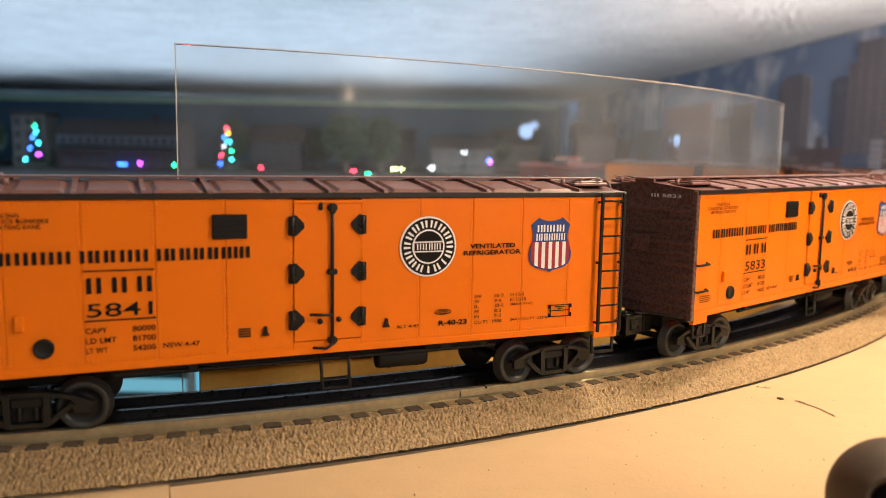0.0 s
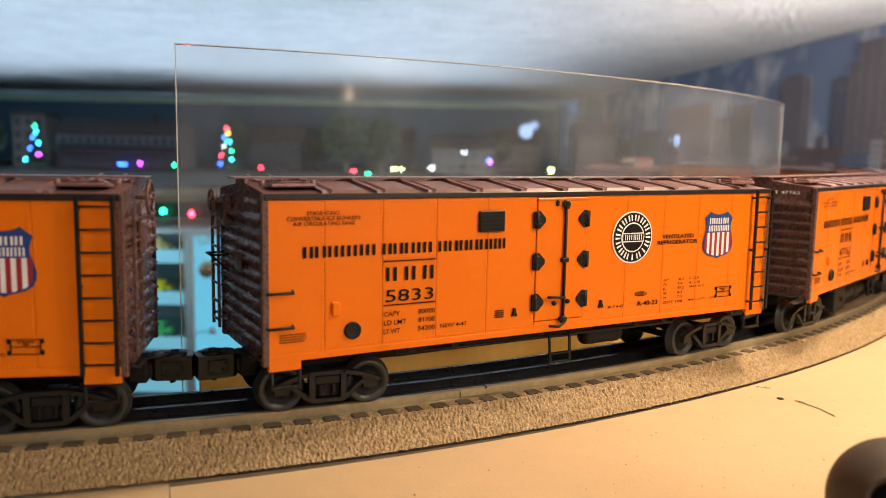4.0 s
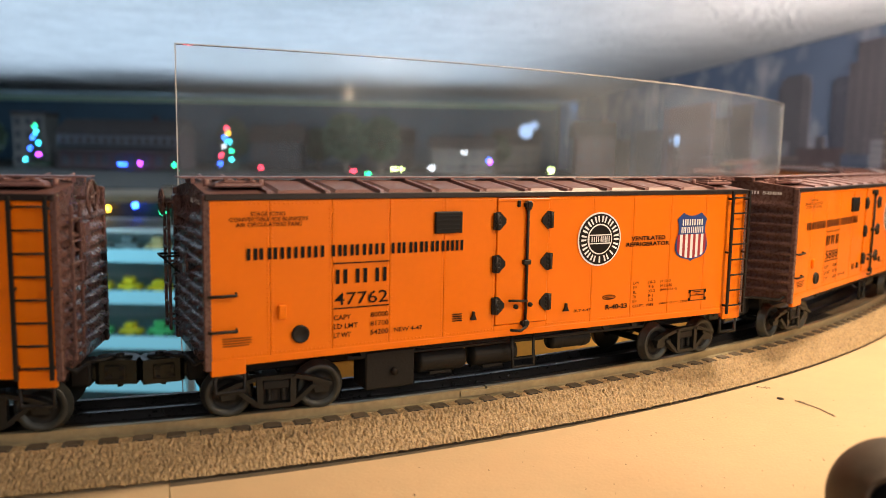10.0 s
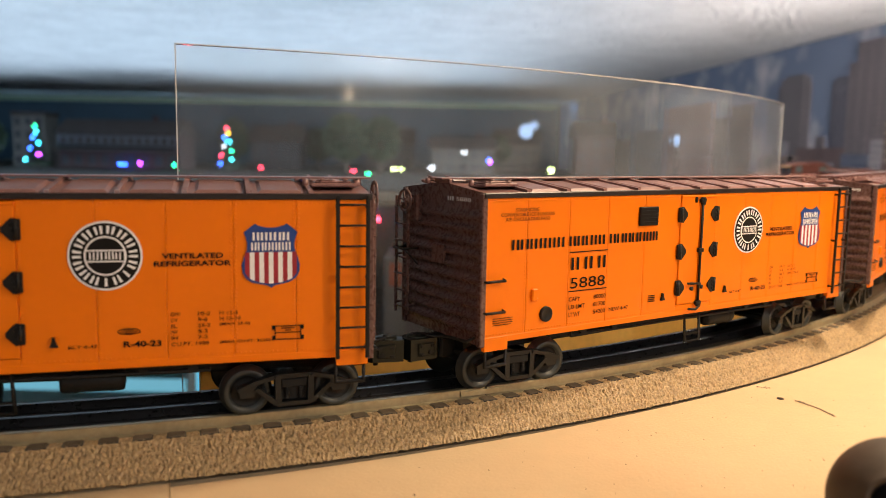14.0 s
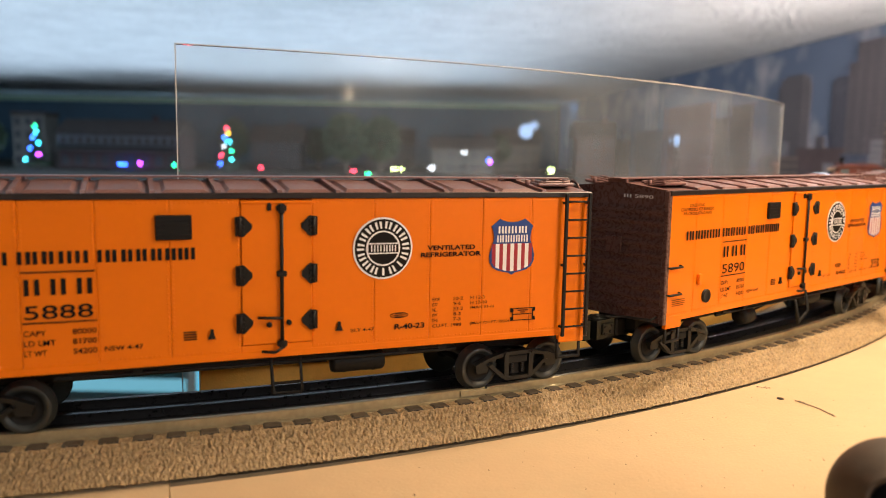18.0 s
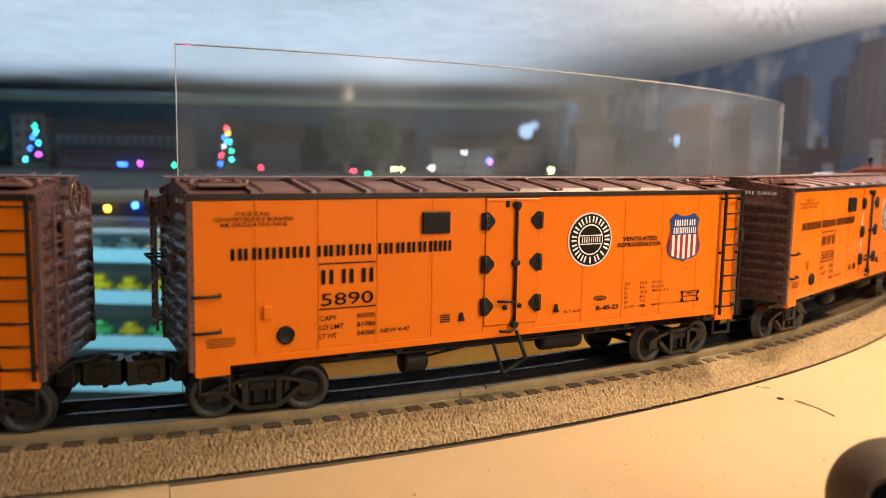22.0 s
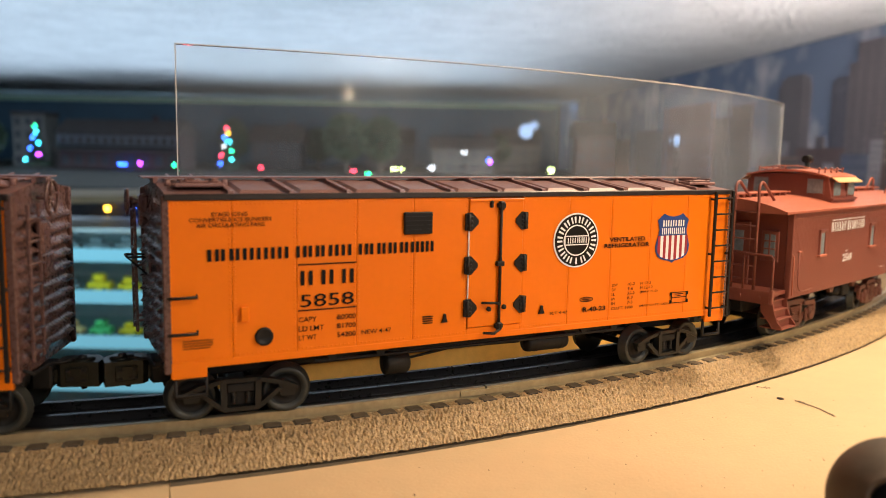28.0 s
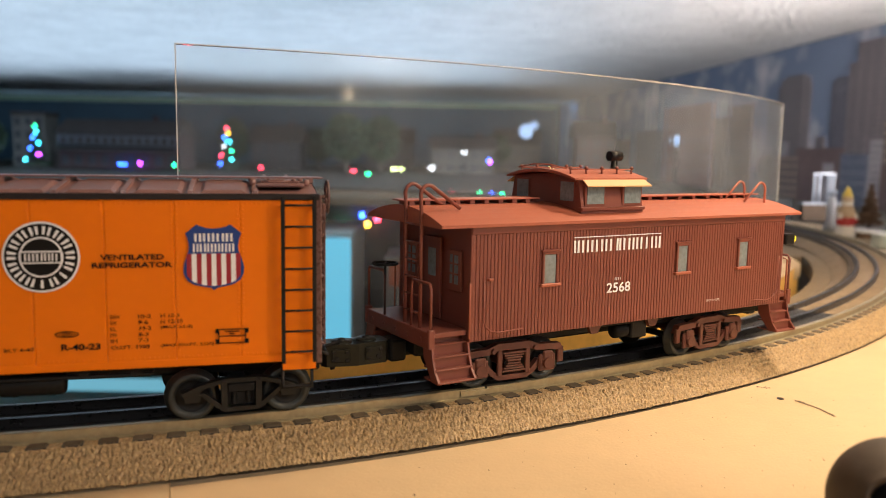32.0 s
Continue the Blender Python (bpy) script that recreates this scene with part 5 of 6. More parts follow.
# ---- beyond the train ----
LED = {"blue": glow("blue_led", (0.02, 0.10, 1.0), 30), "cyan": glow("cyan_led", (0.05, 0.75, 1.0), 18), "green": glow("green_led", (0.02, 0.9, 0.35), 14), "red": glow("red_led", (1.0, 0.04, 0.08), 20), "amber": glow("amber_led", (1.0, 0.50, 0.04), 14), "white": glow("white_led", (0.85, 0.9, 1.0), 6), "violet": glow("violet_led", (0.45, 0.05, 1.0), 26), "ice": glow("ice_led", (0.42, 0.62, 1.0), 0.95), "lime": glow("lime_led", (0.75, 1.0, 0.35), 12)}


def printed(name, colour, pane, cols, rows, gap=0.25, var=0.2):
    """Printed facade: rows of windows in a duller colour."""
    m = mat(name, colour, 0.8, var=var, scale=8)
    n, l = m.node_tree.nodes, m.node_tree.links
    b = n["Principled BSDF"]
    src = b.inputs["Base Color"].links[0].from_socket
    co, br, mix = n.new("ShaderNodeTexCoord"), n.new("ShaderNodeTexBrick"), n.new("ShaderNodeMix")
    mp = n.new("ShaderNodeMapping")
    mp.inputs["Rotation"].default_value = (math.pi / 2, 0, 0)
    l.new(co.outputs["Object"], mp.inputs["Vector"])
    l.new(mp.outputs["Vector"], br.inputs["Vector"])
    br.offset = 0.0
    br.inputs["Scale"].default_value = 1.0
    br.inputs["Brick Width"].default_value, br.inputs["Row Height"].default_value = cols, rows
    br.inputs["Mortar Size"].default_value = min(cols, rows) * gap
    br.inputs["Mortar Smooth"].default_value = 0.2
    mix.data_type = "RGBA"
    l.new(br.outputs["Fac"], mix.inputs[0])
    mix.inputs[6].default_value = (*pane, 1)
    l.new(src, mix.inputs[7])
    l.new(mix.outputs[2], b.inputs["Base Color"])
    return m


def sky_print():
    m = mat("printed_sky", (0.20, 0.255, 0.37), 0.85, var=0.05, scale=3)
    n, l = m.node_tree.nodes, m.node_tree.links
    b = n["Principled BSDF"]
    src = b.inputs["Base Color"].links[0].from_socket
    co, no, mr, mix = n.new("ShaderNodeTexCoord"), n.new("ShaderNodeTexNoise"), n.new("ShaderNodeMapRange"), n.new("ShaderNodeMix")
    no.inputs["Scale"].default_value, no.inputs["Detail"].default_value = 4.5, 7
    l.new(co.outputs["Object"], no.inputs["Vector"])
    mr.inputs["From Min"].default_value, mr.inputs["From Max"].default_value = 0.49, 0.70
    l.new(no.outputs["Fac"], mr.inputs["Value"])
    mix.data_type = "RGBA"
    mix.inputs[7].default_value = (0.72, 0.68, 0.68, 1)
    l.new(mr.outputs["Result"], mix.inputs[0])
    l.new(src, mix.inputs[6])
    l.new(mix.outputs[2], b.inputs["Base Color"])
    return m


# printed city backdrop on the side wall; its frame is x along the wall, -y out of it
WALL_TURN = 94.59
wx, wy = wall_point(0.0, 0.003)
city = part("printed_city_backdrop", MB().box(-1.4, -0.002, TABLE - 0.02, 3.9, 0.0, TOP - 0.002), sky_print(), None, "", pose(wx, wy, 0, 0, 0, WALL_TURN))
tagged(city, "printed city skyline backdrop with grey towers under clouds", "backdrop", kind="structure")
TOWER = printed("tower_grey", (0.216, 0.194, 0.202), (0.115, 0.112, 0.137), 0.012, 0.016)
TOWER_2 = printed("tower_slate", (0.173, 0.169, 0.202), (0.101, 0.104, 0.137), 0.010, 0.300)
TOWER_3 = printed("tower_warm", (0.238, 0.209, 0.216), (0.137, 0.126, 0.144), 0.050, 0.014)
LOW_RED = printed("low_red_brick", (0.173, 0.122, 0.119), (0.259, 0.245, 0.252), 0.024, 0.020, 0.8)
LOW_TAN = printed("low_tan_stone", (0.317, 0.245, 0.209), (0.094, 0.086, 0.101), 0.020, 0.024)
PALE_STONE = printed("pale_stone_front", (0.360, 0.338, 0.360), (0.115, 0.122, 0.158), 0.014, 0.018, 0.4)
GLASS_FRONT = printed("blue_glass_front", (0.245, 0.266, 0.317), (0.072, 0.094, 0.158), 0.009, 0.030, 0.2)
RED_PRINT = printed("printed_red_front", (0.288, 0.158, 0.162), (0.360, 0.331, 0.389), 0.060, 0.065, 0.45)
for u0, u1, top, m, off in ((0.405, 0.612, 0.335, TOWER, 0.003), (0.415, 0.597, 0.354, TOWER, 0.004), (0.445, 0.567, 0.364, TOWER, 0.005), (0.180, 0.292, 0.328, TOWER_2, 0.003), (0.195, 0.275, 0.337, TOWER_2, 0.0035), (-0.30, 0.205, 0.370, TOWER_3, 0.004), (-0.30, 0.168, 0.425, TOWER_3, 0.005), (-0.20, 0.020, 0.200, LOW_TAN, 0.007), (0.200, 0.470, 0.130, LOW_RED, 0.006), (0.45, 0.66, 0.105, LOW_TAN, 0.007), (0.08, 0.21, 0.112, GLASS_FRONT, 0.008), (0.02, 0.075, 0.150, PALE_STONE, 0.0075), (-0.08, 0.015, 0.085, LOW_RED, 0.009), (0.245, 0.300, 0.085, PALE_STONE, 0.0085), (0.310, 0.360, 0.165, TOWER, 0.0045), (-0.22, -0.10, 0.120, GLASS_FRONT, 0.0095), (0.52, 0.58, 0.150, PALE_STONE, 0.0055), (0.74, 0.96, 0.29, LOW_TAN, 0.004), (0.98, 1.10, 0.25, LOW_RED, 0.003), (1.12, 1.66, 0.315, RED_PRINT, 0.005), (1.72, 2.1, 0.22, TOWER, 0.003), (2.2, 2.7, 0.18, LOW_TAN, 0.003), (-0.75, -0.34, 0.30, TOWER_2, 0.003), (-1.3, -0.8, 0.24, LOW_TAN, 0.003)):
    part("printed_tower", MB().box(u0, 0.0005, TABLE - 0.02, u1, off, top), m, city)

# village table beyond the loop
structure("village_table", MB().box(-4.9, 2.30, TABLE - 0.03, 1.0, 6.14, TABLE - 0.004), mat("village_ground", (0.06, 0.055, 0.045), 0.9, var=0.4, scale=6, bump=0.3, bump_scale=120), "dark village table beyond the loop", "table")
structure("fascia_board", MB().box(-4.9, 2.28, -0.22, 1.0, 2.299, TABLE - 0.004), mat("dark_fascia", (0.030, 0.036, 0.042), 0.7, var=0.3, scale=10), "dark front board of the village table", "trim")
structure("cove_moulding", MB().box(-5, 6.10, TOP - 0.030, 1.0, 6.15, TOP), mat("cove_white", (0.28, 0.34, 0.24), 0.8, var=0.05), "pale moulding where the ceiling meets the far wall", "trim")

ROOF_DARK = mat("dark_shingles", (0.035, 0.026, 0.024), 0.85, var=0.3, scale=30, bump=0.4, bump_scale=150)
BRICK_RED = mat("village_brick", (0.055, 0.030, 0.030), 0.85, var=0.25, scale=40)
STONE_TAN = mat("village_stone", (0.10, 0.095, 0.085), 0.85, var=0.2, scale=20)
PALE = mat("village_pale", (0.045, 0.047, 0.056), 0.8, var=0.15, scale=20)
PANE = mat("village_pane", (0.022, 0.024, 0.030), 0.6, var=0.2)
LEAF = mat("tree_green", (0.030, 0.055, 0.030), 0.85, var=0.35, scale=60)
LEAF_BROWN = mat("bottle_brush_brown", (0.11, 0.065, 0.038), 0.85, var=0.35, scale=120)
BARK = mat("bark", (0.07, 0.05, 0.035), 0.9, var=0.3, scale=60)


def house(x, y, w, d, h, roof_h, wall_m, roof_m, cols, rows, label, name="village_house", flat=False):
    b = empty(name, pose(x, y, TABLE - 0.004))
    part("wall", MB().box(-w / 2, -d / 2, 0, w / 2, d / 2, h, 0.002), wall_m, b)
    if flat:
        part("roof", MB().box(-w / 2 - 0.008, -d / 2 - 0.008, h, w / 2 + 0.008, d / 2 + 0.008, h + roof_h, 0.003), roof_m, b)
    else:
        part("roof", MB().prism([(-d / 2 - 0.015, h), (d / 2 + 0.015, h), (d / 2 + 0.015, h + 0.006), (0, h + roof_h), (-d / 2 - 0.015, h + 0.006)], "yz", -w / 2 - 0.015, w / 2 + 0.015), roof_m, b)
        part("chimney", MB().box(w * 0.22, -0.012, h + roof_h * 0.5, w * 0.22 + 0.022, 0.012, h + roof_h + 0.02, 0.001), BRICK_RED, b)
    cw, rh = w / cols, h / rows
    for i in range(cols):
        for j in range(rows):
            x0, z0 = -w / 2 + cw * (i + 0.25), rh * (j + 0.25)
            win = part("window", MB().box(x0, -d / 2 - 0.003, z0, x0 + cw * 0.5, -d / 2 + 0.002, z0 + rh * 0.55, 0.001), PALE, b)
            part("pane", MB().box(x0 + cw * 0.06, -d / 2 - 0.004, z0 + rh * 0.05, x0 + cw * 0.44, -d / 2, z0 + rh * 0.50), PANE, win)
    return tagged(b, label, "building")


def rnd_tree(name, x, y, z, h, r, leaves, leaf_m, label, cone=True, size=0.012, seed=1):
    """A tapered trunk with limbs and a crown of many small leaves."""
    rg = random.Random(seed)
    t = empty(name, pose(x, y, z))
    part("trunk", MB().cyl((0, 0, 0), (0, 0, h * 0.9), r * 0.10, r * 0.02, n=8), BARK, t)
    limbs = MB()
    for i in range(14):
        a, q = rg.random() * 6.28, 0.12 + 0.75 * i / 14
        rr = r * ((1 - q) if cone else 0.8) * 0.9
        limbs.cyl((0, 0, h * q), (rr * math.cos(a), rr * math.sin(a), h * (q + 0.06)), r * 0.03, r * 0.01, n=5)
    part("limbs", limbs, BARK, t)
    mb = MB()
    for i in range(leaves):
        q = rg.random() ** (1.3 if cone else 1.0)
        if cone:
            z0 = h * (0.10 + 0.90 * q)
            rad = r * (1 - q) * (0.55 + 0.5 * rg.random()) * (0.85 + 0.25 * math.sin(q * 34))
        else:
            b = math.acos(2 * rg.random() - 1)
            rad, z0 = r * math.sin(b) * (0.5 + 0.6 * rg.random()), h * (0.60 - 0.38 * math.cos(b))
        a = rg.random() * 6.283
        c = Vector((rad * math.cos(a), rad * math.sin(a), z0))
        u = Vector((rg.uniform(-1, 1), rg.uniform(-1, 1), rg.uniform(-0.6, 0.6))).normalized() * size
        w = u.orthogonal().normalized() * size * 0.45
        mb.add([c - u, c + w, c + u, c - w], [(0, 1, 2, 3)])
    part("crown", mb.mesh("crown", recalc=False), leaf_m, t)
    return tagged(t, label, "tree")


def bulb(parent, colour, x, y, z, r=0.006, name="bulb"):
    return part(name, MB().lathe((0, 0, 0), "z", [(r * math.sin(a), -r * math.cos(a)) for a in [math.pi * i / 10 for i in range(11)]], 16), LED[colour], parent, colour + " glowing bulb", pose(x, y, z))


BASE = TABLE - 0.004
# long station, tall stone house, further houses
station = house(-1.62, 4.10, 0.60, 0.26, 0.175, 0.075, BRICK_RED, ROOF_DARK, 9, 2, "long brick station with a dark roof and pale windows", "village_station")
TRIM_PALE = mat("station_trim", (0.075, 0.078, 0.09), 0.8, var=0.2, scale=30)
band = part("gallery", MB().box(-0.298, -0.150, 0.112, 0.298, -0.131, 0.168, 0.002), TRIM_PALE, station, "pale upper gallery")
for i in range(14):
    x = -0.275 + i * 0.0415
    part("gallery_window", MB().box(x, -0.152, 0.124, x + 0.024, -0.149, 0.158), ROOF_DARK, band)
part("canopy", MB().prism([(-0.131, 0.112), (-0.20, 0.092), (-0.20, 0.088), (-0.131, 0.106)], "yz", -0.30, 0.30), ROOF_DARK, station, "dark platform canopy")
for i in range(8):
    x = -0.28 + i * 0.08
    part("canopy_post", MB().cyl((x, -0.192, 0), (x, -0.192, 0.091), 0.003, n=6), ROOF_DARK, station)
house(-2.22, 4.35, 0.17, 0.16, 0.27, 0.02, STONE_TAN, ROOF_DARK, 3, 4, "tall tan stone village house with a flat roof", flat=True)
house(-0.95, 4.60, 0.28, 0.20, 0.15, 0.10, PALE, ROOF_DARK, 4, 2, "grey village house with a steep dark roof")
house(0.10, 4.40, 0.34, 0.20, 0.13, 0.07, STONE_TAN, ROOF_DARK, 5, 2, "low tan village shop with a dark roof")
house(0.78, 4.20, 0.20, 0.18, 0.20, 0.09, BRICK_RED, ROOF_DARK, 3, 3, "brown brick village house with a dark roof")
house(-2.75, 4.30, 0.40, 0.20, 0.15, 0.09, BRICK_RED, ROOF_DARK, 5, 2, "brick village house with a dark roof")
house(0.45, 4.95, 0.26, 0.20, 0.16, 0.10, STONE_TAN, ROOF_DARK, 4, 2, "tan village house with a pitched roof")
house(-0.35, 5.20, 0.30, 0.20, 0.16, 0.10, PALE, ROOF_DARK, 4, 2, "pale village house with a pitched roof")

for k, (x, y, h, r) in enumerate(((-2.28, 3.95, 0.25, 0.10), (-0.50, 4.05, 0.30, 0.11), (-0.33, 4.15, 0.29, 0.10), (-1.20, 4.55, 0.28, 0.08), (-0.75, 4.75, 0.24, 0.09), (0.30, 4.70, 0.22, 0.08), (-2.55, 4.0, 0.22, 0.10))):
    rnd_tree("village_tree", x, y, BASE, h, r, 900, LEAF, "dark leafy model tree", cone=False, size=0.020, seed=20 + k)
for k, (x, y, h, names) in enumerate(((-1.985, 3.90, 0.205, ("green", "cyan", "blue", "cyan", "blue", "violet", "cyan")), (-1.055, 3.90, 0.21, ("red", "amber", "blue", "cyan", "white", "green", "red", "cyan", "blue")))):
    t = rnd_tree("christmas_tree", x, y, BASE, h, 0.055, 700, LEAF, "small lit Christmas tree with coloured bulbs", size=0.014, seed=40 + k)
    rg = random.Random(60 + k)
    for i, cname in enumerate(names):
        q = 1.0 - i / len(names) * 0.92
        spread = 0.058 * (1 - q)
        bulb(t, cname, spread * (1 if i % 2 else -1) * rg.uniform(0.4, 1.0), -0.02 - spread * 0.5, h * q, 0.0060)

# low strings of lights and street lamps
lights = tagged(empty("light_string", pose(0, 0, 0)), "string of small coloured bulbs between the village houses", "lights")
for cname, x, y, z in (("blue", -1.600, 3.93, 0.008), ("blue", -1.575, 3.93, 0.008), ("violet", -1.500, 3.93, 0.012), ("green", -1.33, 3.93, 0.008), ("red", -0.905, 3.93, 0.003), ("green", -0.345, 3.6, -0.008), ("red", -0.410, 3.6, 0.004), ("blue", 0.215, 3.9, 0.060), ("violet", 0.225, 3.9, 0.050)):
    bulb(lights, cname, x, y, z, 0.0065)


def street_lamp(x, y, z, cname, r):
    s = empty("street_lamp", pose(x, y, BASE))
    part("post", MB().cyl((0, 0, 0), (0, 0, z - BASE), 0.003, 0.002, n=8), BLACK, s)
    part("foot", MB().lathe((0, 0, 0), "z", [(0.009, 0), (0.009, 0.004), (0.004, 0.012), (0.003, 0.03)], 10), BLACK, s)
    bulb(s, cname, 0, 0, z - BASE, r, "lamp_globe")
    return tagged(s, "thin black model street lamp with a glowing globe", "lamp", "village street lamps")


for x, y, z, cname, r in ((0.405, 4.0, 0.205, "ice", 0.036), (0.445, 4.02, 0.235, "ice", 0.020), (1.05, 3.60, 0.165, "ice", 0.024), (0.535, 4.0, 0.013, "lime", 0.012), (-0.250, 4.0, 0.006, "lime", 0.008), (-0.215, 4.0, 0.006, "lime", 0.008), (-0.062, 4.0, 0.014, "white", 0.010), (0.10, 4.0, 0.095, "white", 0.007), (1.20, 3.6, 0.12, "white", 0.007)):
    street_lamp(x, y, z, cname, r)

# bulbs along the front of the village table
swag = tagged(empty("fascia_light_string", pose(0, 2.265, 0)), "swagged string of large coloured bulbs along the table front", "lights")
wire = []
for i in range(25):
    x = -1.2 + i * 0.055
    wire.append((x, 0.0, -0.10 + 0.045 * abs(math.sin(x * 9.0))))
part("wire", MB().tube(wire, 0.0015, 5), BLACK, swag)
for cname, x, z in (("red", -0.575, -0.100), ("green", -0.535, -0.106), ("blue", -0.490, -0.115), ("amber", -0.46, -0.118), ("blue", -0.232, -0.086), ("amber", -0.217, -0.112), ("red", -0.19, -0.096), ("green", -0.29, -0.112), ("green", 0.102, -0.020), ("blue", 0.135, -0.021), ("green", 0.165, -0.021), ("red", 0.02, -0.020), ("red", -0.72, -0.09), ("green", -0.80, -0.085), ("blue", -0.88, -0.07), ("amber", -0.96, -0.08)):
    bulb(swag, cname, x, -0.004, z, 0.0075)

# lit display cabinet under the village table
PANEL = glow("cabinet_light_panel", (0.16, 0.62, 0.88), 0.85)
EDGE = glow("shelf_edge_light", (0.26, 0.70, 0.90), 0.55)
CASE = mat("cabinet_white", (0.55, 0.60, 0.62), 0.5, var=0.06)
BRASS = mat("brass", (0.45, 0.32, 0.18), 0.3, metal=0.9, var=0.15)
YY = 1.86
case = empty("display_cabinet", pose(0, YY, 0))
part("back", MB().box(-1.5, 0.28, -0.98, -0.215, 0.30, -0.105), CASE, case)
part("side", MB().box(-0.235, 0.001, -0.98, -0.215, 0.279, -0.105), CASE, case)
part("side", MB().box(-1.5, 0.001, -0.98, -1.48, 0.279, -0.105), CASE, case)
part("top", MB().box(-1.5, 0.0, -0.1045, -0.215, 0.30, -0.095), CASE, case)
part("post", MB().box(-0.612, 0.001, -0.98, -0.598, 0.279, -0.105), CASE, case)
door = part("light_door", MB().box(-0.585, -0.014, -0.97, -0.217, 0.0, -0.108, 0.002), PANEL, case, "door panel that glows pale cyan")
part("door_edge", MB().box(-0.598, -0.014, -0.97, -0.5855, 0.0, -0.108, 0.002), CASE, door, "white door stile")
part("knob", MB().lathe((-0.545, -0.014, -0.182), "y", [(0.004, 0), (0.004, -0.012), (0.016, -0.020), (0.020, -0.030), (0.016, -0.038), (0.006, -0.042), (0.0, -0.042)], 20), BRASS, door, "round brass knob")
for k, z in enumerate((-0.155, -0.255, -0.365, -0.470)):
    sh = part("shelf", MB().box(-1.478, 0.004, z - 0.004, -0.614, 0.277, z, 0.001), clear("shelf_glass_" + "abcd"[k], 0.05, (0.75, 0.95, 0.95)), case, "lit glass shelf")
    part("shelf_edge", MB().box(-1.478, 0.0, z - 0.020, -0.614, 0.003, z + 0.012), EDGE, sh, "glowing cyan shelf edge")
tagged(case, "cyan-lit display cabinet with glass shelves of small toys", "cabinet")
TOY = {"yellow": mat("toy_yellow", (0.75, 0.60, 0.02), 0.4, var=0.1), "green": mat("toy_green", (0.10, 0.60, 0.20), 0.4, var=0.1), "grey": mat("toy_grey", (0.15, 0.2, 0.22), 0.5, var=0.2), "tan": mat("toy_tan", (0.7, 0.55, 0.25), 0.5, var=0.2)}
rg = random.Random(7)
for z, names in ((-0.255, ("yellow", "yellow", "yellow", "grey")), (-0.365, ("green", "yellow", "green", "tan")), (-0.155, ("grey", "grey", "tan", "grey"))):
    for i in range(11):
        cname = names[i % 4]
        x = -1.42 + i * 0.073
        w, h = 0.024 + 0.006 * rg.random(), (0.030 + 0.014 * rg.random())
        toy = empty("toy_car", pose(x, YY + 0.055, z))
        part("body", MB().box(-w, -0.016, 0.004, w, 0.016, h * 0.55, 0.003), TOY[cname], toy)
        part("cabin", MB().box(-w * 0.55, -0.014, h * 0.55, w * 0.45, 0.014, h, 0.004), TOY[cname], toy)
        for q in (-1, 1):
            part("wheel", MB().cyl((q * w * 0.6, -0.018, 0.006), (q * w * 0.6, 0.018, 0.006), 0.006, n=10), BLACK, toy)
        tagged(toy, "small " + cname + " toy car on a lit glass shelf", "toy car", "toys on the shelves")

box = empty("printed_carton", pose(-0.095, YY, -0.98))
part("carton", MB().box(-0.045, 0.0, 0.0, 0.055, 0.20, 0.83, 0.003), mat("carton_white", (0.16, 0.15, 0.15), 0.6, var=0.15, scale=12), box)
part("orange_print", MB().box(-0.030, -0.001, 0.76, 0.000, 0.0, 0.815), mat("print_orange", (0.40, 0.10, 0.04), 0.5), box, "orange printed square")
part("dark_print", MB().box(0.010, -0.001, 0.62, 0.045, 0.0, 0.72), mat("print_dark", (0.10, 0.08, 0.09), 0.5), box, "dark printed square")
tagged(box, "tall white carton with orange and dark print", "carton")

# far right of the loop: figures behind the track
sx, sy = 0.605, 1.192
fig_mesh = MB().lathe((0, 0, 0), "z", [(0.0, 0), (0.014, 0.0), (0.015, 0.004), (0.0125, 0.018), (0.0125, 0.030), (0.011, 0.042), (0.0080, 0.048), (0.0090, 0.054), (0.0080, 0.061), (0.0052, 0.068), (0.0020, 0.075), (0.0, 0.077)], 20)
fig_mesh.lathe((0.0105, -0.0040, 0.020), "z", [(0.0, 0), (0.004, 0.001), (0.0045, 0.008), (0.0035, 0.016), (0.0, 0.019)], 10)
fig_mesh.lathe((-0.0105, -0.0040, 0.020), "z", [(0.0, 0), (0.004, 0.001), (0.0045, 0.008), (0.0035, 0.016), (0.0, 0.019)], 10)
fig_me = fig_mesh.mesh("plaster_figurine")
for m in (mat("figurine_tan", (0.48, 0.36, 0.24), 0.6, var=0.3, scale=90), mat("figurine_red", (0.42, 0.03, 0.03), 0.5, var=0.15, scale=60), mat("figurine_white", (0.72, 0.70, 0.66), 0.6, var=0.1), mat("figurine_gold", (0.62, 0.48, 0.10), 0.45, var=0.2, scale=60)):
    fig_me.materials.append(m)
for poly in fig_me.polygons:
    h = poly.center.z
    poly.material_index = 2 if h < 0.012 or 0.030 < h < 0.034 or 0.048 < h < 0.055 else 1 if h < 0.030 else 3 if h > 0.062 else 0
fig = part("plaster_figurine", fig_me, None, None, "", pose(sx, sy, TABLE - 0.002))
tagged(fig, "small painted plaster figurine in red, tan and gold", "figurine")
stand = empty("tree_stand", pose(0.640, 1.192, TABLE - 0.002))
part("pedestal", MB().box(-0.020, -0.018, 0.0, 0.020, 0.018, 0.008, 0.002), mat("pedestal_brown", (0.16, 0.10, 0.06), 0.7, var=0.3, scale=60), stand)
part("snow_plate", MB().lathe((0, 0, 0.008), "z", [(0.0, 0), (0.024, 0.0), (0.026, 0.003), (0.022, 0.005), (0.0, 0.006)], 24), mat("snow_white", (0.78, 0.82, 0.88), 0.5, var=0.08), stand)
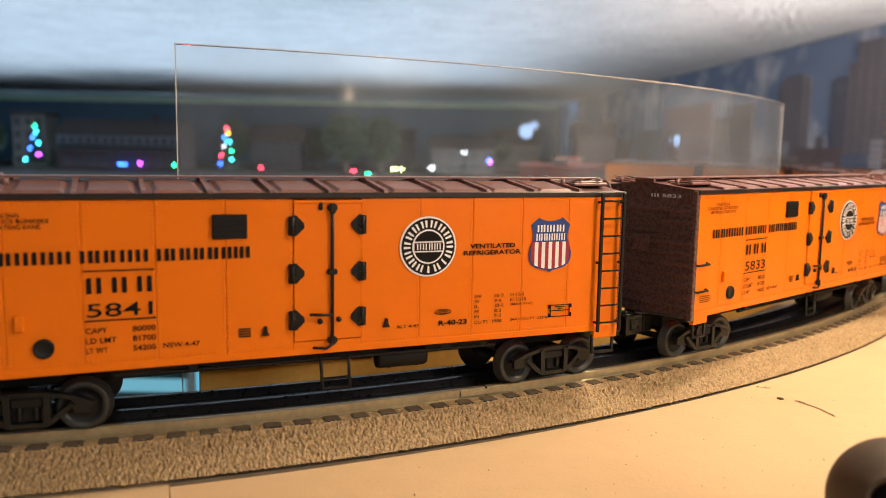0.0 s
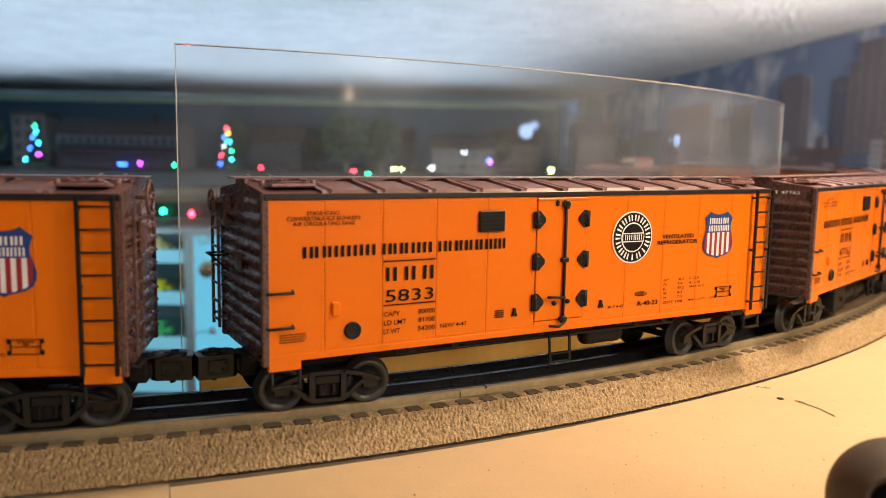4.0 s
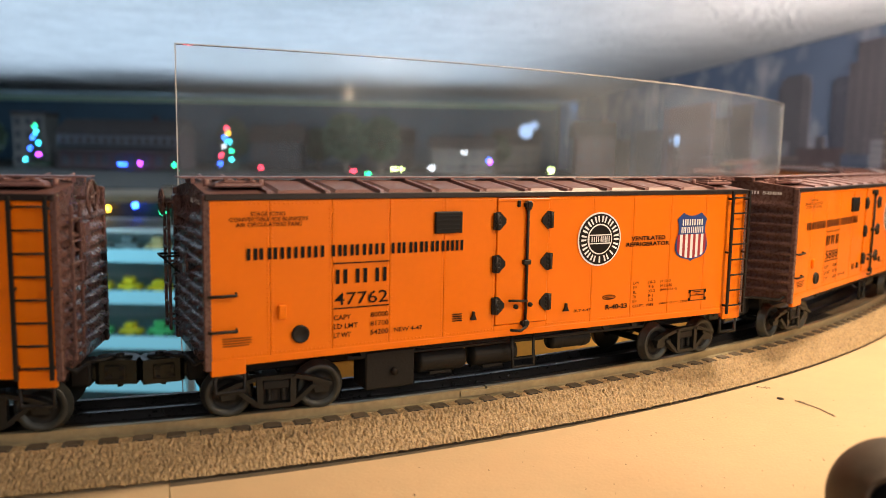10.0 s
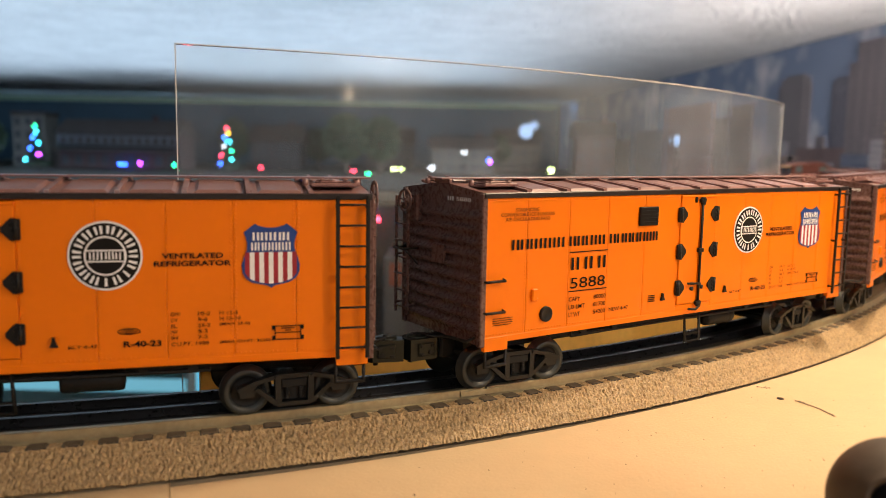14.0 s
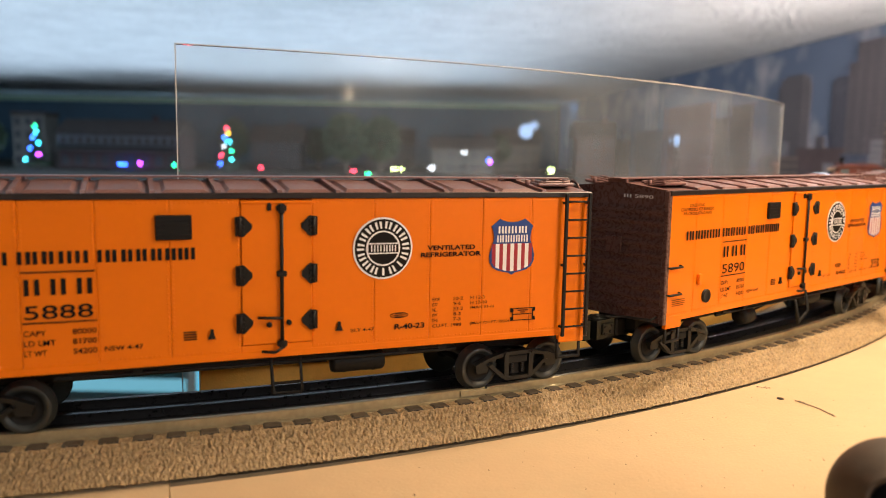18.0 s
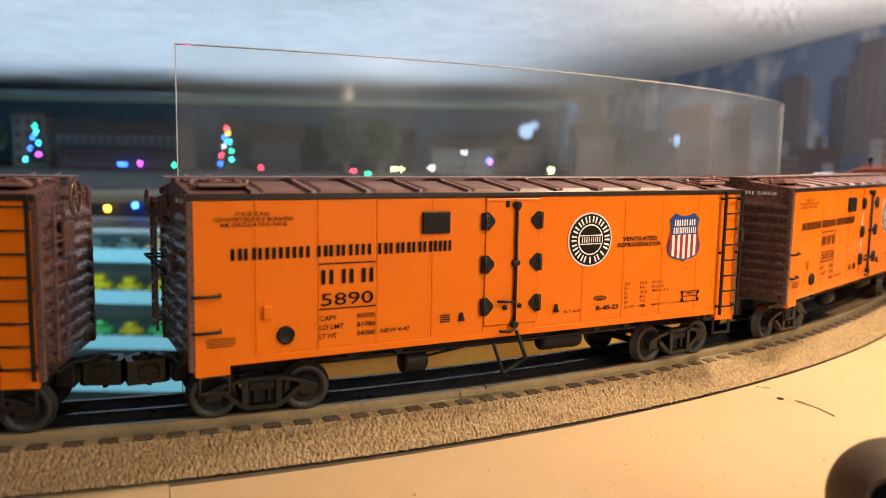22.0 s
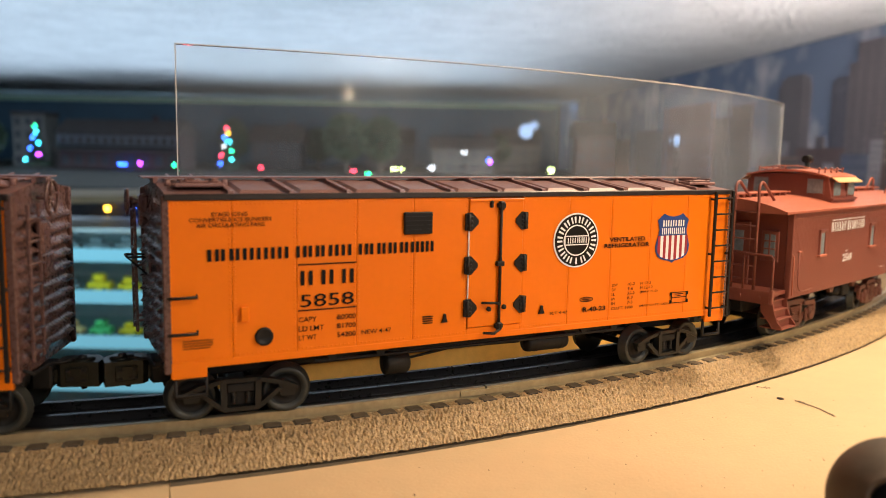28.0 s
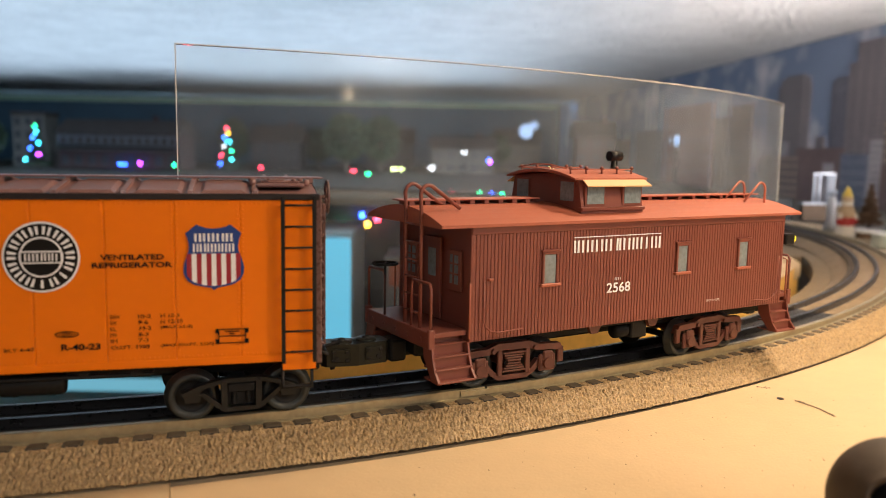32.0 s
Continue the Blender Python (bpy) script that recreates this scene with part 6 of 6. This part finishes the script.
tagged(stand, "brown pedestal with a white snow plate", "stand")
rnd_tree("bottle_brush_tree", 0.640, 1.192, TABLE + 0.0118, 0.066, 0.019, 1500, LEAF_BROWN, "brown bottle brush tree on a snowy plate", size=0.0032, seed=5)
crate = empty("frosted_block", pose(0.586, 1.052, TABLE - 0.002, 0, 0, 8))
part("block", MB().box(-0.012, -0.010, 0.0, 0.012, 0.010, 0.017, 0.002), mat("frosted_green", (0.50, 0.56, 0.50), 0.4, var=0.2, scale=60), crate)
part("block_cap", MB().box(-0.0135, -0.0115, 0.0171, 0.0135, 0.0115, 0.0195, 0.001), mat("frosted_cap", (0.72, 0.76, 0.78), 0.4, var=0.1), crate)
tagged(crate, "small pale frosted block beside the track", "ornament")
gate = empty("ice_archway", pose(0.715, 1.50, TABLE - 0.002))
ICE = mat("ice_white", (0.24, 0.28, 0.34), 0.35, var=0.2, scale=40)
for x in (-0.030, -0.014, 0.014, 0.030):
    part("column", MB().cyl((x * 0.6, 0, 0.030), (x * 0.6, 0, 0.086), 0.0022, n=10), ICE, gate)
part("lintel", MB().box(-0.022, -0.003, 0.086, 0.022, 0.003, 0.090, 0.001), ICE, gate)
part("arch_base", MB().box(-0.040, -0.008, 0.0, 0.034, 0.008, 0.0298, 0.001), BARK, gate, "dark base")
part("snow_edge", MB().box(-0.042, -0.010, 0.030, 0.036, 0.010, 0.034, 0.001), ICE, gate)
tagged(gate, "small frosted white ice archway", "ornament")
lbx = empty("frosted_post", pose(0.630, 1.290, TABLE - 0.002))
part("post", MB().lathe((0, 0, 0), "z", [(0.0, 0), (0.011, 0.0), (0.010, 0.010), (0.007, 0.020), (0.0065, 0.055), (0.0, 0.056)], 14), mat("frosted", (0.34, 0.36, 0.40), 0.4), lbx)
part("globe", MB().lathe((0, 0, 0.062), "z", [(0, -0.007), (0.006, -0.004), (0.007, 0), (0.006, 0.004), (0, 0.007)], 12), ICE, lbx)
tagged(lbx, "short frosted post with a round globe", "ornament")
veh = empty("parked_car", pose(0.52, 1.50, TABLE - 0.002, 0, 0, 12))
VEH = mat("maroon_car_paint", (0.05, 0.018, 0.018), 0.3, var=0.1, coat=0.4)
part("body", MB().box(-0.048, -0.020, 0.006, 0.048, 0.020, 0.021, 0.004), VEH, veh)
part("cabin", MB().box(-0.024, -0.017, 0.021, 0.022, 0.017, 0.034, 0.005), VEH, veh)
for q in (-0.030, 0.030):
    for s in (-1, 1):
        part("wheel", MB().cyl((q, s * 0.016, 0.008), (q, s * 0.021, 0.008), 0.008, n=14), BLACK, veh)
tagged(veh, "dark maroon model car parked beside the track", "car")
hedge = MB()
rg = random.Random(11)
for i in range(900):
    c = Vector((rg.uniform(-0.10, 0.10), rg.uniform(-0.012, 0.012), 0.022 * rg.random()))
    u = Vector((rg.uniform(-1, 1), rg.uniform(-1, 1), rg.uniform(-1, 1))).normalized() * 0.004
    w = u.orthogonal().normalized() * 0.002
    hedge.add([c - u, c + w, c + u, c - w], [(0, 1, 2, 3)])
tagged(part("hedge", hedge.mesh("hedge", recalc=False), LEAF, None, "", pose(0.55, 1.60, TABLE - 0.002)), "low dark green model hedge", "hedge")

# round yellow drum in the well of the loop
drum = empty("round_drum", pose(0.252, 0.925, -0.018))
part("shell", MB().lathe((0, 0, 0), "z", [(0.152, -0.96), (0.152, -0.003), (0.150, 0.0), (0.0, 0.0)], 64), RISER, drum)
part("lid", MB().lathe((0, 0, 0), "z", [(0.154, -0.010), (0.154, 0.001), (0.151, 0.003), (0.0, 0.003)], 64), BOARD, drum)
part("lid_patch", MB().cyl((0.085, 0.02, 0.003), (0.085, 0.02, 0.0036), 0.026, n=24), mat("patch_blue", (0.16, 0.28, 0.48), 0.5, var=0.2), drum, "blue round patch")
tagged(drum, "round yellow drum with a cream lid inside the loop", "drum")

# small things on the near board
knob = empty("dark_knob", look((0.1308, 0.2168, 0.0024), (0.0, 0.0, 0.09)))
ball = [(0.0184 * math.sin(a), 0.0184 * math.cos(a)) for a in [0.42 + (math.pi - 0.42) * i / 22 for i in range(23)]]
part("ball", MB().lathe((0, 0, 0), "z", [(0.0, -0.012), (0.0060, -0.012), (0.0066, -0.0165), (0.0072, -0.0176)] + [(r, -z) for r, z in ball], 48), RUBBER, knob)
part("plug", MB().lathe((0, 0, 0), "z", [(0.0, -0.0128), (0.0058, -0.0126), (0.0058, -0.0100)], 24), BLACK, knob, "black recessed plug")
tagged(knob, "round brown rubber ball knob with a hole on the board", "knob")
part_hole = MB().cyl((0.1644, 0.3726, TABLE - 0.001), (0.1644, 0.3726, TABLE + 0.0003), 0.0016, n=20)
tagged(part("drilled_hole", part_hole, BLACK), "small dark hole drilled in the board", "hole", kind="structure")
rg = random.Random(3)
grit = MB()
for i in range(330):
    q = rg.random()
    s = rg.uniform(0.00010, 0.00034) * (1.6 if rg.random() < 0.08 else 1.0)
    if i < 112:
        s *= 1.25
        x, y = 0.1708 + 0.0112 * q - 0.0035 * q * q + rg.gauss(0, 0.0005), 0.3690 - 0.0150 * q - 0.0070 * q * q + rg.gauss(0, 0.0010)
    elif i < 128:
        s *= 1.5
        x, y = 0.1640 + rg.gauss(0, 0.0028), 0.3905 + rg.gauss(0, 0.0014)
    else:
        x, y = rg.uniform(-0.06, 0.22), rg.uniform(0.255, 0.40)
        if math.hypot(x - CX, y - CY) < 0.962:
            continue
        s *= 0.8
    grit.cyl((x, y, TABLE), (x + s * 0.6, y, TABLE + s * 0.5), s * 1.4, s * 0.6, n=6)
tagged(part("grit", grit, mat("dusty_grit", (0.20, 0.155, 0.11), 0.9, var=0.3)), "dark grit and scuffs scattered on the cream board", "grit", kind="stuff")

# scratches on the guard sheet
SCRATCH = mat("pale_scratch", (0.42, 0.42, 0.42), 0.7, var=0.2)
rg = random.Random(9)
for a0, z0, a1, z1, wob in ((21.3, 0.070, 21.5, 0.048, 0.10), (41.8, 0.058, 42.4, 0.049, 0.12)):
    pts = []
    for i in range(13):
        q = i / 12
        bow = 0.010 * math.sin(math.pi * q) if wob == 0 else 0.0
        pts.append(on_circle(0.8317, a0 + (a1 - a0) * q + wob * math.sin(q * 9 + a0), z0 + (z1 - z0) * q - bow))
    part("scratch", MB().tube(pts, 0.00012, 4), SCRATCH, guard, "fine pale scratch")

# small hardware on the glowing cabinet door
HOOK = mat("clear_plastic_hook", (0.45, 0.47, 0.48), 0.3, var=0.15)
ring = [(-0.5593 + 0.011 * math.cos(a), -0.018, -0.1131 + 0.011 * math.sin(a)) for a in [2 * math.pi * i / 20 for i in range(21)]]
part("hook_ring", MB().tube(ring, 0.0022, 8), HOOK, door, "clear plastic ring")
part("latch_wire", MB().tube([(-0.609, -0.017, -0.3388), (-0.590, -0.020, -0.345), (-0.574, -0.020, -0.3355), (-0.545, -0.018, -0.3322)], 0.0016, 6), HOOK, door, "bent wire latch")
part("latch_knob", MB().lathe((-0.542, -0.014, -0.3322), "y", [(0.008, 0.0), (0.009, -0.005), (0.005, -0.010), (0.0, -0.011)], 14), HOOK, door)
# ---- what moves ----
# how far the train has come, in metres of arc, every half second outside the three unseen stretches
WAY = [0.3641, 0.343, 0.318, 0.297, 0.2628, 0.24, 0.2141, 0.1947, 0.087, 0.0504, 0.0284, 0.0049, -0.0168, -0.047, -0.0715, -0.0964, -0.1192, -0.1487, -0.1738, -0.1975, -0.2193, -0.2489, -0.2739, -0.2978, -0.3202, -0.3442, -0.3728, -0.4742, -0.4997, -0.5227, -0.5464, -0.5754, -0.6006, -0.6236, -0.6486, -0.6776, -0.7026, -0.7258, -0.7487, -0.7774, -0.8024, -0.826, -0.8492, -0.878, -0.9027, -0.9269, -1.0305, -1.0536, -1.0793, -1.107, -1.1313, -1.1544, -1.1783, -1.208, -1.2324, -1.2555]
CLOCK = [i * 0.5 for i in range(8)] + [5.5 + i * 0.5 for i in range(19)] + [16.5 + i * 0.5 for i in range(19)] + [27.5 + i * 0.5 for i in range(10)]


def way_at(t):
    return float(np.interp(t, CLOCK, WAY))


def car_pose(s, bolsters, shift):
    """The pose of a car whose bolsters lie on the track's circle."""
    a = s / R
    rc = math.sqrt(R * R - bolsters * bolsters / 4) + shift
    return pose(CX + rc * math.sin(a), CY - rc * math.cos(a), 0.0, 0, 0, math.degrees(a))


def motions():
    beats = [i * 0.5 for i in range(65)]
    turns = [i * 4 / 30 for i in range(240)] + [32.0]
    for k, c in enumerate(cars + [cab]):
        back = k * PITCH if k < 6 else 5 * PITCH + CAB_PITCH
        b = 0.185 if k < 6 else 0.13
        walk(c, [(t, car_pose(way_at(t) + back, b, 0.0)) for t in beats])
        for o in c.children_recursive:
            if o.name.startswith("wheelset"):
                x = o.matrix_basis.translation.x
                walk(o, [(t, pose(x, 0, WHEEL_R, 0, math.degrees(way_at(t) / WHEEL_R), 0)) for t in turns])


motions()
